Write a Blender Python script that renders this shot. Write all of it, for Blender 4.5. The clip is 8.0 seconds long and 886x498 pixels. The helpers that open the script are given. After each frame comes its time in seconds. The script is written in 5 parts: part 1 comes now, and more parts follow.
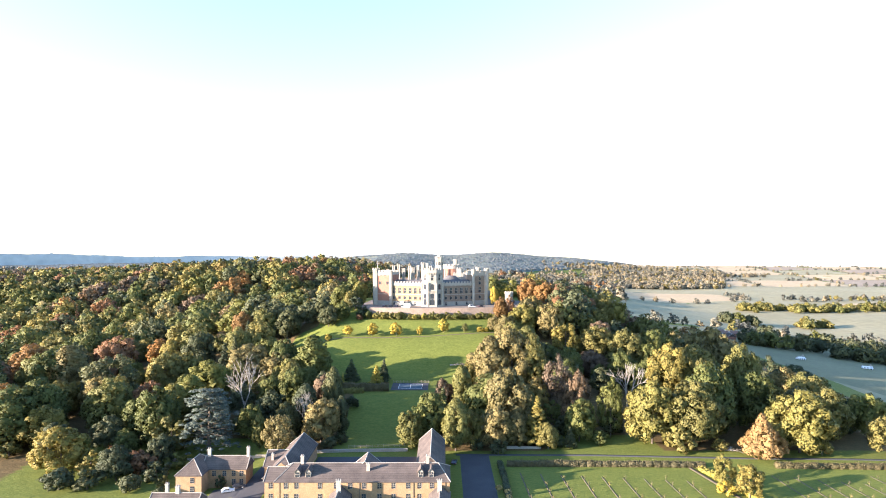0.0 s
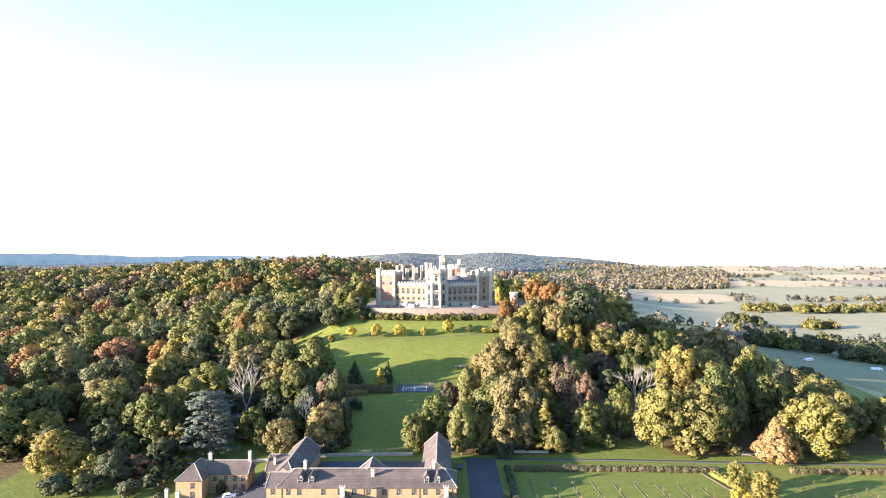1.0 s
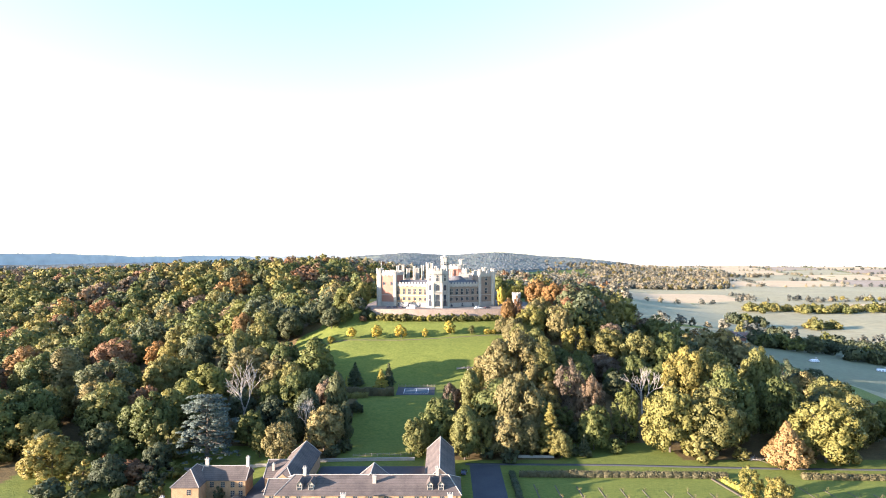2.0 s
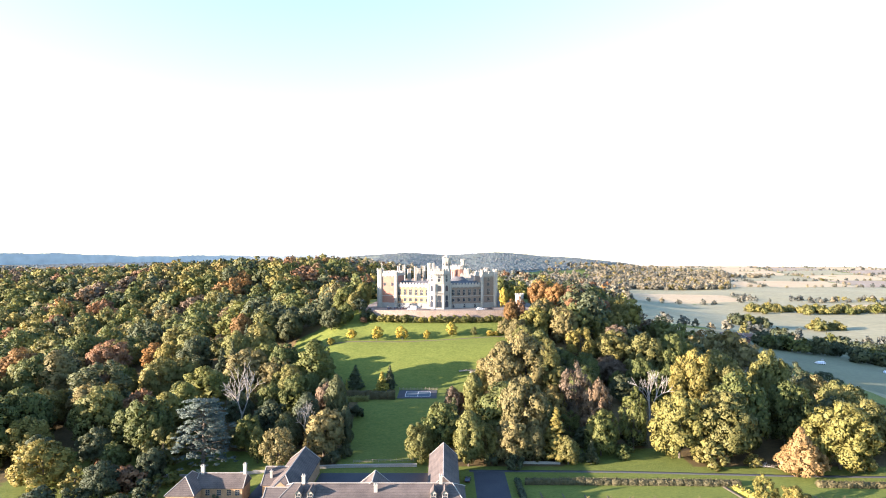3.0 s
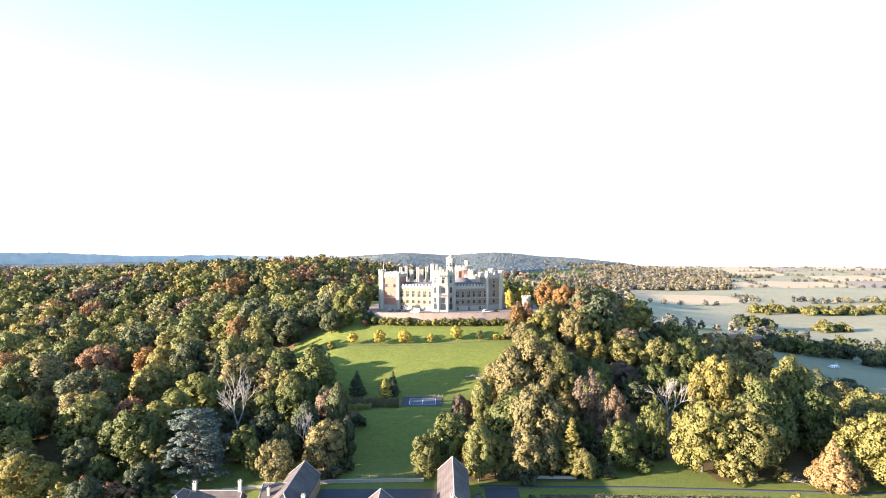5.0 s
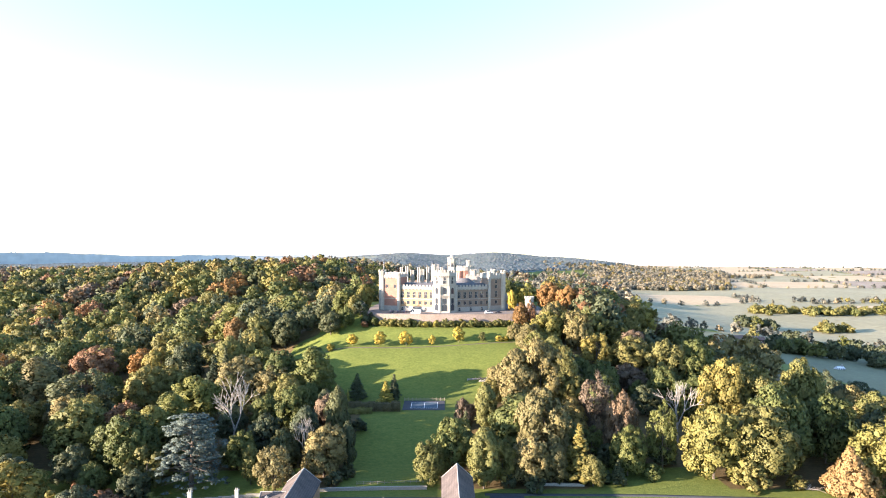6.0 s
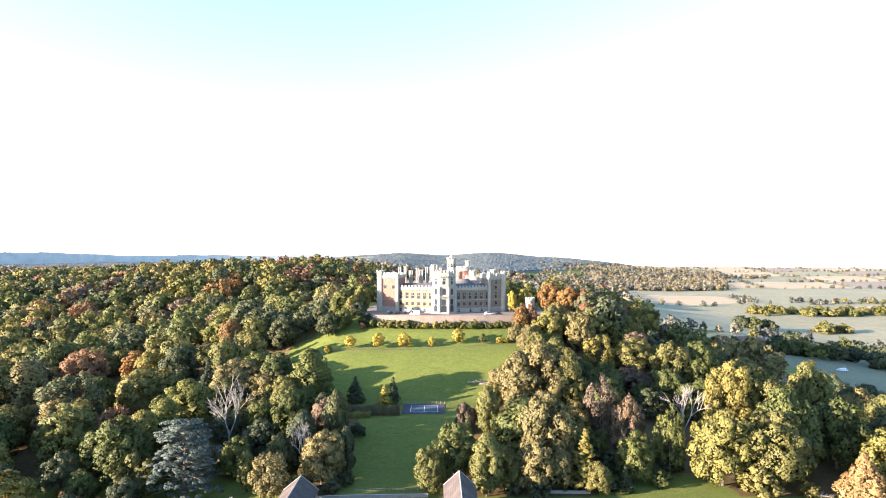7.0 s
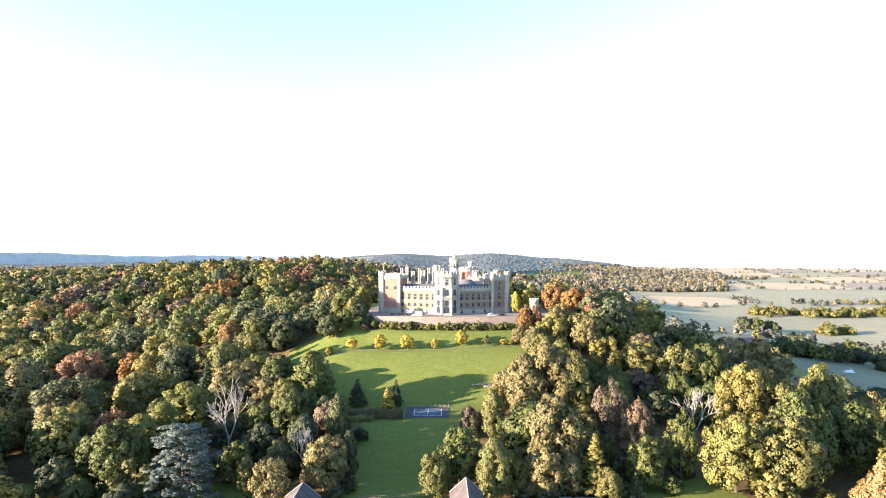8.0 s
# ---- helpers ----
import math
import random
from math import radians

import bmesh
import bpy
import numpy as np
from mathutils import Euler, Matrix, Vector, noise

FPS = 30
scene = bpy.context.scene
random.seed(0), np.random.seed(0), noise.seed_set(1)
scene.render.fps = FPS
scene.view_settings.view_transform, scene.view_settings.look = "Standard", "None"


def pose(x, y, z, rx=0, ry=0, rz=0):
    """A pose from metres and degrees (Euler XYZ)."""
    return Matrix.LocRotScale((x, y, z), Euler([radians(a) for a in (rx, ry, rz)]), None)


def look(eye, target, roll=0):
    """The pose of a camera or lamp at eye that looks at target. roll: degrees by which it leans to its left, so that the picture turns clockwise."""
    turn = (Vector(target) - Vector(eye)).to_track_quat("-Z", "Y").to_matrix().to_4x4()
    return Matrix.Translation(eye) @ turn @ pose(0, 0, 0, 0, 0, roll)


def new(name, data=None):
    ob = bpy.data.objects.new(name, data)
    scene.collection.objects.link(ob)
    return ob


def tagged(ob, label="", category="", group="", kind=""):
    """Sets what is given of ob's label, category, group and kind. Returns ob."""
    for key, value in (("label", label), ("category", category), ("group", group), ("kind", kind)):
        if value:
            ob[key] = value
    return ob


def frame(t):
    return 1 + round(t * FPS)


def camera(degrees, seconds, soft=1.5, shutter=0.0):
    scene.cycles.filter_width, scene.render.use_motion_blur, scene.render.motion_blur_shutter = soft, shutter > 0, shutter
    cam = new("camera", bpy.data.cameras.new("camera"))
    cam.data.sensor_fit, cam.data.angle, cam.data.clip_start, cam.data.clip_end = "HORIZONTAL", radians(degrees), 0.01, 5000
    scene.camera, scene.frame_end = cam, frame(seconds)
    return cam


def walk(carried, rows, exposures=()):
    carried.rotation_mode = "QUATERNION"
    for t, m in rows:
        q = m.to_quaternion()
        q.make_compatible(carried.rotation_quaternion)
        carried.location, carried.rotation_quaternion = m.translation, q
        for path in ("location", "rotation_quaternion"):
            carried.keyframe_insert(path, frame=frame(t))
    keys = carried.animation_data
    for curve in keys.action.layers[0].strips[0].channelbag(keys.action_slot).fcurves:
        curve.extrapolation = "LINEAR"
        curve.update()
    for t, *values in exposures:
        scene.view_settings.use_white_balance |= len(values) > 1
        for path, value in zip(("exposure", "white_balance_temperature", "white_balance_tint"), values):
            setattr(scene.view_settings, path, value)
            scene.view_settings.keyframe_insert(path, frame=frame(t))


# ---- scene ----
# A drone glides slowly forward, level, about 80 m above the courtyard.
cam = camera(73.0, 8.0, soft=1.0)
EYE = 80.0
ROWS = [
    (0.0, 0.0, 0.0, -0.2, 0.0, 0.51, 0.1),
    (0.5, -0.67, 2.3, -0.2, 0.23, 0.5, 0.1),
    (1.0, -1.39, 5.06, -0.18, 0.2, 0.5, 0.1),
    (1.5, -2.09, 7.72, -0.17, 0.17, 0.5, 0.1),
    (3.0, -4.05, 17.33, -0.03, 0.14, 0.5, 0.03),
    (3.5, -4.8, 20.71, 0.09, 0.13, 0.5, 0.0),
    (4.0, -5.71, 24.32, 0.2, 0.1, 0.49, -0.01),
    (4.5, -6.74, 27.76, 0.29, 0.04, 0.49, -0.02),
    (6.0, -9.59, 38.1, 0.4, -0.15, 0.49, -0.05),
    (6.5, -10.47, 41.25, 0.4, -0.3, 0.5, -0.08),
    (7.0, -11.42, 44.57, 0.35, -0.5, 0.51, -0.09),
    (7.5, -12.54, 47.21, 0.25, -0.54, 0.53, -0.12),
    (8.0, -13.56, 50.0, 0.2, -0.57, 0.57, -0.14),
]
walk(cam, [(t, pose(x, y, EYE + z, 90 + pitch, roll, yaw)) for t, x, y, z, yaw, pitch, roll in ROWS],
     exposures=[(0.0, 2.94, 6350, 17), (8.0, 2.94, 6350, 17)])

# ---- light: low autumn sun from the left, slightly behind the camera ----
SUN_EL, SUN_AZ = 11.2, 249.0          # azimuth clockwise from +y
world = bpy.data.worlds.new("sky")
scene.world = world
world.use_nodes = True
wn = world.node_tree
sky = wn.nodes.new("ShaderNodeTexSky")
sky.sky_type = "NISHITA"
sky.sun_disc = False
sky.sun_elevation, sky.sun_rotation = radians(SUN_EL), radians(SUN_AZ)
sky.altitude, sky.air_density, sky.dust_density, sky.ozone_density = 120, 1.0, 0.35, 2.8
wn.nodes["Background"].inputs[1].default_value = 0.122
wn.links.new(sky.outputs[0], wn.nodes["Background"].inputs[0])
sun_data = bpy.data.lights.new("sun", "SUN")
sun_data.energy, sun_data.angle, sun_data.color = 4.5, radians(0.6), (1.0, 0.86, 0.72)
sun = new("sun", sun_data)
_a, _e = radians(SUN_AZ), radians(SUN_EL)
sun.matrix_world = look((0, 0, 400), Vector((0, 0, 400)) - Vector((math.sin(_a) * math.cos(_e), math.cos(_a) * math.cos(_e), math.sin(_e))))
# ---- materials ----
def nodes_of(name):
    m = bpy.data.materials.new(name)
    m.use_nodes = True
    nt = m.node_tree
    return m, nt, nt.nodes["Principled BSDF"]


def tex_noise(nt, scale, detail=4.0, rough=0.55, coords="Object"):
    co = nt.nodes.new("ShaderNodeTexCoord")
    n = nt.nodes.new("ShaderNodeTexNoise")
    n.inputs["Scale"].default_value, n.inputs["Detail"].default_value, n.inputs["Roughness"].default_value = scale, detail, rough
    nt.links.new(co.outputs[coords], n.inputs["Vector"])
    return n.outputs["Fac"]


def ramp(nt, fac, stops):
    r = nt.nodes.new("ShaderNodeValToRGB")
    el = r.color_ramp.elements
    while len(el) < len(stops):
        el.new(0.5)
    for e, (p, c) in zip(el, stops):
        e.position, e.color = p, (*c, 1)
    nt.links.new(fac, r.inputs[0])
    return r.outputs[0]


def mixed(nt, a, b, fac, mode="MIX"):
    m = nt.nodes.new("ShaderNodeMix")
    m.data_type, m.blend_type = "RGBA", mode
    for sock, v in ((m.inputs[0], fac), (m.inputs[6], a), (m.inputs[7], b)):
        if isinstance(v, bpy.types.NodeSocket):
            nt.links.new(v, sock)
        else:
            sock.default_value = v if not isinstance(v, tuple) else (*v, 1)
    return m.outputs[2]


def bumped(nt, bsdf, height, strength, dist):
    b = nt.nodes.new("ShaderNodeBump")
    b.inputs["Strength"].default_value, b.inputs["Distance"].default_value = strength, dist
    nt.links.new(height, b.inputs["Height"])
    nt.links.new(b.outputs[0], bsdf.inputs["Normal"])


def surface(name, dark, light, coarse=0.3, fine=4.0, rough=0.85, metal=0.0, bump=0.3, dist=0.05, stain=None, spec=0.3, vary=0.0):
    """A matt surface: two colours by coarse and fine noise, an optional third as stains."""
    m, nt, b = nodes_of(name)
    c = ramp(nt, tex_noise(nt, coarse), [(0.3, dark), (0.7, light)])
    f = tex_noise(nt, fine, 6)
    c = mixed(nt, c, ramp(nt, f, [(0.25, tuple(v * 0.6 for v in dark)), (0.75, tuple(min(1, v * 1.25) for v in light))]), 0.45)
    if stain:
        c = mixed(nt, c, stain, ramp(nt, tex_noise(nt, coarse * 2.3, 8, 0.65), [(0.52, (0, 0, 0)), (0.68, (0.8, 0.8, 0.8))]))
    if vary:
        oi = nt.nodes.new("ShaderNodeObjectInfo")
        c = mixed(nt, c, ramp(nt, oi.outputs["Random"], [(0, (1 - vary,) * 3), (1, (1 + vary * 0.6,) * 3)]), 1.0, "MULTIPLY")
    nt.links.new(c, b.inputs["Base Color"])
    b.inputs["Roughness"].default_value, b.inputs["Metallic"].default_value = rough, metal
    b.inputs["Specular IOR Level"].default_value = spec
    if bump:
        bumped(nt, b, f, bump, dist)
    return m


def leafy(name, dark, light, tint):
    """Foliage: colour by clump, by tree and by a soft patchiness; some light passes through."""
    m, nt, b = nodes_of(name)
    geo = nt.nodes.new("ShaderNodeNewGeometry")
    oi = nt.nodes.new("ShaderNodeObjectInfo")
    c = ramp(nt, geo.outputs["Random Per Island"], [(0.0, tuple(0.5 * a + 0.5 * b for a, b in zip(dark, light))), (0.75, light), (1.0, tint)])
    c = mixed(nt, c, ramp(nt, tex_noise(nt, 0.13, 4), [(0.30, tuple(0.7 * a + 0.3 * b for a, b in zip(dark, light))), (0.55, light), (0.75, tint)]), 0.6)
    at = nt.nodes.new("ShaderNodeAttribute")
    at.attribute_name = "tone"
    add = nt.nodes.new("ShaderNodeMath")
    add.operation = "ADD"
    nt.links.new(at.outputs["Fac"], add.inputs[0])
    nt.links.new(oi.outputs["Random"], add.inputs[1])
    wrap = nt.nodes.new("ShaderNodeMath")
    wrap.operation = "FRACT"
    nt.links.new(add.outputs[0], wrap.inputs[0])
    c = mixed(nt, c, ramp(nt, wrap.outputs[0], [(0, (0.80, 0.79, 1.0)), (0.4, (1.06, 1.0, 1.25)), (0.75, (1.20, 1.08, 1.25)), (1, (1.36, 1.15, 1.15))]), 1.0, "MULTIPLY")
    nt.links.new(c, b.inputs["Base Color"])
    b.inputs["Roughness"].default_value = 0.65
    b.inputs["Specular IOR Level"].default_value = 0.15
    tr = nt.nodes.new("ShaderNodeBsdfTranslucent")
    nt.links.new(c, tr.inputs[0])
    mx = nt.nodes.new("ShaderNodeMixShader")
    mx.inputs[0].default_value = 0.22
    nt.links.new(b.outputs[0], mx.inputs[1])
    nt.links.new(tr.outputs[0], mx.inputs[2])
    nt.links.new(mx.outputs[0], nt.nodes["Material Output"].inputs[0])
    return m


LEAF = {
    "green": leafy("leaf_green", (0.034, 0.046, 0.012), (0.096, 0.112, 0.026), (0.155, 0.15, 0.036)),
    "deep": leafy("leaf_deep_green", (0.030, 0.040, 0.018), (0.068, 0.082, 0.032), (0.10, 0.11, 0.042)),
    "olive": leafy("leaf_olive", (0.052, 0.055, 0.014), (0.145, 0.138, 0.034), (0.215, 0.185, 0.045)),
    "lime": leafy("leaf_yellow_green", (0.054, 0.060, 0.014), (0.138, 0.140, 0.034), (0.178, 0.170, 0.042)),
    "hedge": leafy("leaf_clipped_hedge", (0.036, 0.036, 0.016), (0.080, 0.076, 0.032), (0.12, 0.105, 0.042)),
    "lemon": leafy("leaf_lemon_green", (0.15, 0.135, 0.02), (0.31, 0.27, 0.045), (0.38, 0.33, 0.06)),
    "yellow": leafy("leaf_yellow", (0.18, 0.145, 0.018), (0.36, 0.285, 0.04), (0.43, 0.345, 0.055)),
    "orange": leafy("leaf_orange", (0.10, 0.060, 0.018), (0.220, 0.128, 0.036), (0.28, 0.175, 0.045)),
    "rust": leafy("leaf_rust", (0.072, 0.045, 0.020), (0.165, 0.098, 0.042), (0.215, 0.125, 0.05)),
    "buff": leafy("leaf_buff", (0.074, 0.064, 0.020), (0.168, 0.146, 0.046), (0.222, 0.190, 0.058)),
    "mauve": leafy("leaf_grey_brown", (0.060, 0.046, 0.025), (0.135, 0.102, 0.052), (0.175, 0.135, 0.068)),
    # Air haze is mixed into the next two leaf colours, for far trees.
    "hazed": leafy("leaf_hazed_olive", (0.105, 0.105, 0.060), (0.205, 0.19, 0.105), (0.27, 0.235, 0.12)),
    "grey": leafy("leaf_hazed_grey_green", (0.052, 0.060, 0.040), (0.100, 0.108, 0.070), (0.135, 0.14, 0.09)),
    "copper": leafy("leaf_pale_copper", (0.12, 0.084, 0.028), (0.235, 0.164, 0.056), (0.295, 0.212, 0.072)),
    "cedar": leafy("leaf_cedar", (0.040, 0.056, 0.036), (0.098, 0.124, 0.078), (0.14, 0.17, 0.108)),
}
BARK = surface("bark", (0.05, 0.04, 0.03), (0.12, 0.095, 0.07), 0.8, 6, 0.95, bump=0.6)
DEADWOOD = surface("bare_wood", (0.15, 0.13, 0.105), (0.30, 0.265, 0.22), 0.8, 6, 0.9, bump=0.4)


def streaks(nt, scale, size):
    """Noise drawn out sideways, as grass lies along a slope."""
    co = nt.nodes.new("ShaderNodeTexCoord")
    mp = nt.nodes.new("ShaderNodeMapping")
    mp.inputs["Scale"].default_value = scale
    n = nt.nodes.new("ShaderNodeTexNoise")
    n.inputs["Scale"].default_value, n.inputs["Detail"].default_value, n.inputs["Roughness"].default_value = size, 7, 0.68
    nt.links.new(co.outputs["Object"], mp.inputs["Vector"])
    nt.links.new(mp.outputs["Vector"], n.inputs["Vector"])
    return n.outputs["Fac"]


def ground_material():
    m, nt, b = nodes_of("grass_and_woodland_floor")
    big = tex_noise(nt, 0.02, 4)
    mid = streaks(nt, (0.16, 0.42, 0.3), 1.0)
    fine = streaks(nt, (0.7, 1.5, 1.0), 1.0)
    grass = ramp(nt, big, [(0.3, (0.082, 0.098, 0.018)), (0.7, (0.135, 0.146, 0.028))])
    grass = mixed(nt, grass, ramp(nt, mid, [(0.3, (0.044, 0.066, 0.012)), (0.75, (0.172, 0.182, 0.038))]), 0.5)
    grass = mixed(nt, grass, ramp(nt, fine, [(0.3, (0.036, 0.056, 0.011)), (0.75, (0.182, 0.188, 0.044))]), 0.5)
    litter = ramp(nt, mid, [(0.3, (0.05, 0.04, 0.018)), (0.7, (0.13, 0.09, 0.04))])
    litter = mixed(nt, litter, ramp(nt, fine, [(0.3, (0.03, 0.028, 0.012)), (0.75, (0.19, 0.12, 0.05))]), 0.5)
    at = nt.nodes.new("ShaderNodeAttribute")
    at.attribute_name = "woodland"
    ad = nt.nodes.new("ShaderNodeMath")
    ad.operation = "MULTIPLY_ADD"
    nt.links.new(mid, ad.inputs[0])
    ad.inputs[1].default_value = 0.9
    nt.links.new(at.outputs["Fac"], ad.inputs[2])
    c = mixed(nt, grass, litter, ramp(nt, ad.outputs[0], [(0.75, (0, 0, 0)), (1.1 - 0.15, (1, 1, 1))]))
    nt.links.new(c, b.inputs["Base Color"])
    b.inputs["Roughness"].default_value = 0.95
    b.inputs["Specular IOR Level"].default_value = 0.1
    bumped(nt, b, mixed(nt, mid, fine, 0.55), 0.55, 0.7)
    return m


GROUND = ground_material()
ASPHALT = surface("asphalt", (0.03, 0.03, 0.033), (0.052, 0.051, 0.053), 0.15, 5, 0.9, bump=0.3, dist=0.02)
GRAVEL = surface("gravel", (0.12, 0.096, 0.076), (0.185, 0.152, 0.122), 0.2, 6, 0.95, bump=0.4)
STONE = surface("pale_limestone", (0.222, 0.198, 0.160), (0.315, 0.285, 0.235), 0.25, 3, 0.85, stain=(0.24, 0.21, 0.16))
STONE_DARK = surface("weathered_limestone", (0.19, 0.17, 0.145), (0.28, 0.255, 0.215), 0.25, 3, 0.88, stain=(0.2, 0.18, 0.15))
IRONSTONE = surface("golden_ironstone", (0.205, 0.128, 0.066), (0.285, 0.188, 0.102), 0.3, 2.5, 0.88, stain=(0.20, 0.12, 0.06))
IRONSTONE_GREY = surface("grey_brown_ironstone", (0.142, 0.100, 0.072), (0.205, 0.152, 0.112), 0.3, 2.5, 0.88, stain=(0.14, 0.105, 0.08))
BRICK_RED = surface("red_brick", (0.19, 0.085, 0.056), (0.265, 0.128, 0.088), 0.3, 3, 0.9, stain=(0.23, 0.105, 0.068))
LEAD = surface("lead_roof", (0.062, 0.060, 0.060), (0.105, 0.10, 0.098), 0.3, 3, 0.8, metal=0.0, spec=0.2)
WHITE = surface("white_paint", (0.5, 0.49, 0.47), (0.62, 0.61, 0.59), 1, 8, 0.6, bump=0.1)
TIMBER = surface("weathered_timber", (0.16, 0.12, 0.085), (0.30, 0.24, 0.18), 1.5, 9, 0.9)
DOORPAINT = surface("dark_painted_door", (0.03, 0.035, 0.035), (0.055, 0.06, 0.06), 1, 8, 0.5, bump=0.1)
SOIL = surface("bare_soil", (0.06, 0.047, 0.03), (0.10, 0.078, 0.05), 0.5, 5, 0.95)
TRODDEN = surface("trodden_earth", (0.13, 0.10, 0.06), (0.20, 0.155, 0.10), 0.4, 4, 0.95)
MEADOW = surface("green_meadow", (0.080, 0.080, 0.036), (0.128, 0.124, 0.058), 0.02, 0.3, 0.95, bump=0.2)
STUBBLE = surface("pale_stubble", (0.27, 0.19, 0.095), (0.36, 0.262, 0.140), 0.006, 0.12, 0.95, bump=0.2)
PASTURE = surface("grey_green_pasture", (0.152, 0.134, 0.066), (0.222, 0.192, 0.10), 0.005, 0.1, 0.95, bump=0.2)
TILLED = surface("drilled_brown_field", (0.16, 0.115, 0.072), (0.23, 0.17, 0.11), 0.006, 0.12, 0.95, bump=0.2)
COURT = surface("blue_court_surface", (0.035, 0.055, 0.07), (0.05, 0.075, 0.092), 0.3, 4, 0.8, bump=0.1)


def glass_material():
    m, nt, b = nodes_of("window_glass")
    b.inputs["Base Color"].default_value = (0.03, 0.034, 0.04, 1)
    b.inputs["Roughness"].default_value = 0.08
    b.inputs["Specular IOR Level"].default_value = 0.5
    return m


GLASS = glass_material()


def paint(name, colour, rough=0.3):
    m, nt, b = nodes_of(name)
    c = mixed(nt, colour, tuple(v * 0.8 for v in colour), tex_noise(nt, 2.0))
    nt.links.new(c, b.inputs["Base Color"])
    b.inputs["Roughness"].default_value = rough
    b.inputs["Coat Weight"].default_value = 0.5
    return m


RUBBER = paint("tyre_rubber", (0.02, 0.02, 0.02), 0.8)
ALLOY = paint("alloy_wheel", (0.4, 0.4, 0.41), 0.35)
# ---- helpers for meshes ----
def part(name, bm, material, parent=None, label=""):
    me = bpy.data.meshes.new(name)
    bm.to_mesh(me)
    bm.free()
    me.materials.append(material)
    ob = new(name, me)
    if parent:
        ob.parent = parent
    if label:
        ob["label"] = label
    return ob


def mesh_of(name, verts, faces, material, smooth=False, normals=None, tone=None):
    """A mesh from vertex and face arrays (all faces with as many corners); normals: one for each vertex, for foliage."""
    verts, faces = np.asarray(verts, dtype=np.float32), np.asarray(faces, dtype=np.int32)
    me = bpy.data.meshes.new(name)
    k = faces.shape[1]
    me.vertices.add(len(verts))
    me.vertices.foreach_set("co", verts.ravel())
    me.loops.add(faces.size)
    me.loops.foreach_set("vertex_index", faces.ravel())
    me.polygons.add(len(faces))
    me.polygons.foreach_set("loop_start", np.arange(0, faces.size, k, dtype=np.int32))
    if smooth or normals is not None:
        me.polygons.foreach_set("use_smooth", np.ones(len(faces), dtype=bool))
    me.update(calc_edges=True)
    if normals is not None:
        me.normals_split_custom_set_from_vertices(np.asarray(normals, dtype=np.float32))
    if tone is not None:
        me.attributes.new("tone", "FLOAT", "POINT").data.foreach_set("value", np.asarray(tone, dtype=np.float32))
    me.materials.append(material)
    return me


def box(bm, x0, x1, y0, y1, z0, z1, m=None):
    """A box between the given limits, moved by m."""
    vs = [bm.verts.new((x, y, z)) for z in (z0, z1) for y in (y0, y1) for x in (x0, x1)]
    for f in ((0, 2, 3, 1), (4, 5, 7, 6), (0, 1, 5, 4), (1, 3, 7, 5), (3, 2, 6, 7), (2, 0, 4, 6)):
        bm.faces.new([vs[i] for i in f])
    if m is not None:
        bmesh.ops.transform(bm, matrix=m, verts=vs)
    return vs


def prism(bm, points, z0, z1, m=None):
    """An upright prism over a plan."""
    lo = [bm.verts.new((x, y, z0)) for x, y in points]
    hi = [bm.verts.new((x, y, z1)) for x, y in points]
    n = len(points)
    bm.faces.new(lo[::-1])
    bm.faces.new(hi)
    for i in range(n):
        bm.faces.new((lo[i], lo[(i + 1) % n], hi[(i + 1) % n], hi[i]))
    if m is not None:
        bmesh.ops.transform(bm, matrix=m, verts=lo + hi)
    return lo + hi


def ngon(cx, cy, r, n, turn=0.0):
    return [(cx + r * math.cos(2 * math.pi * (i + turn) / n), cy + r * math.sin(2 * math.pi * (i + turn) / n)) for i in range(n)]


def shaft(bm, p, q, r0, r1, n=6):
    """A tapered round bar from p to q."""
    p, q = Vector(p), Vector(q)
    d = (q - p).normalized()
    a = d.orthogonal().normalized()
    b = d.cross(a)
    lo = [bm.verts.new(p + (a * math.cos(t) + b * math.sin(t)) * r0) for t in (2 * math.pi * i / n for i in range(n))]
    hi = [bm.verts.new(q + (a * math.cos(t) + b * math.sin(t)) * r1) for t in (2 * math.pi * i / n for i in range(n))]
    for i in range(n):
        bm.faces.new((lo[i], lo[(i + 1) % n], hi[(i + 1) % n], hi[i]))
    bm.faces.new(hi)
    bm.faces.new(lo[::-1])


def thing(name, label, category, at=(0, 0, 0), turn=0.0, group="", kind=""):
    e = new(name)
    e.matrix_basis = pose(*at, 0, 0, turn)
    return tagged(e, label, category, group, kind)


# ---- the lie of the land ----
def step(a, b, v):
    t = np.clip((v - a) / (b - a), 0, 1)
    return t * t * (3 - 2 * t)


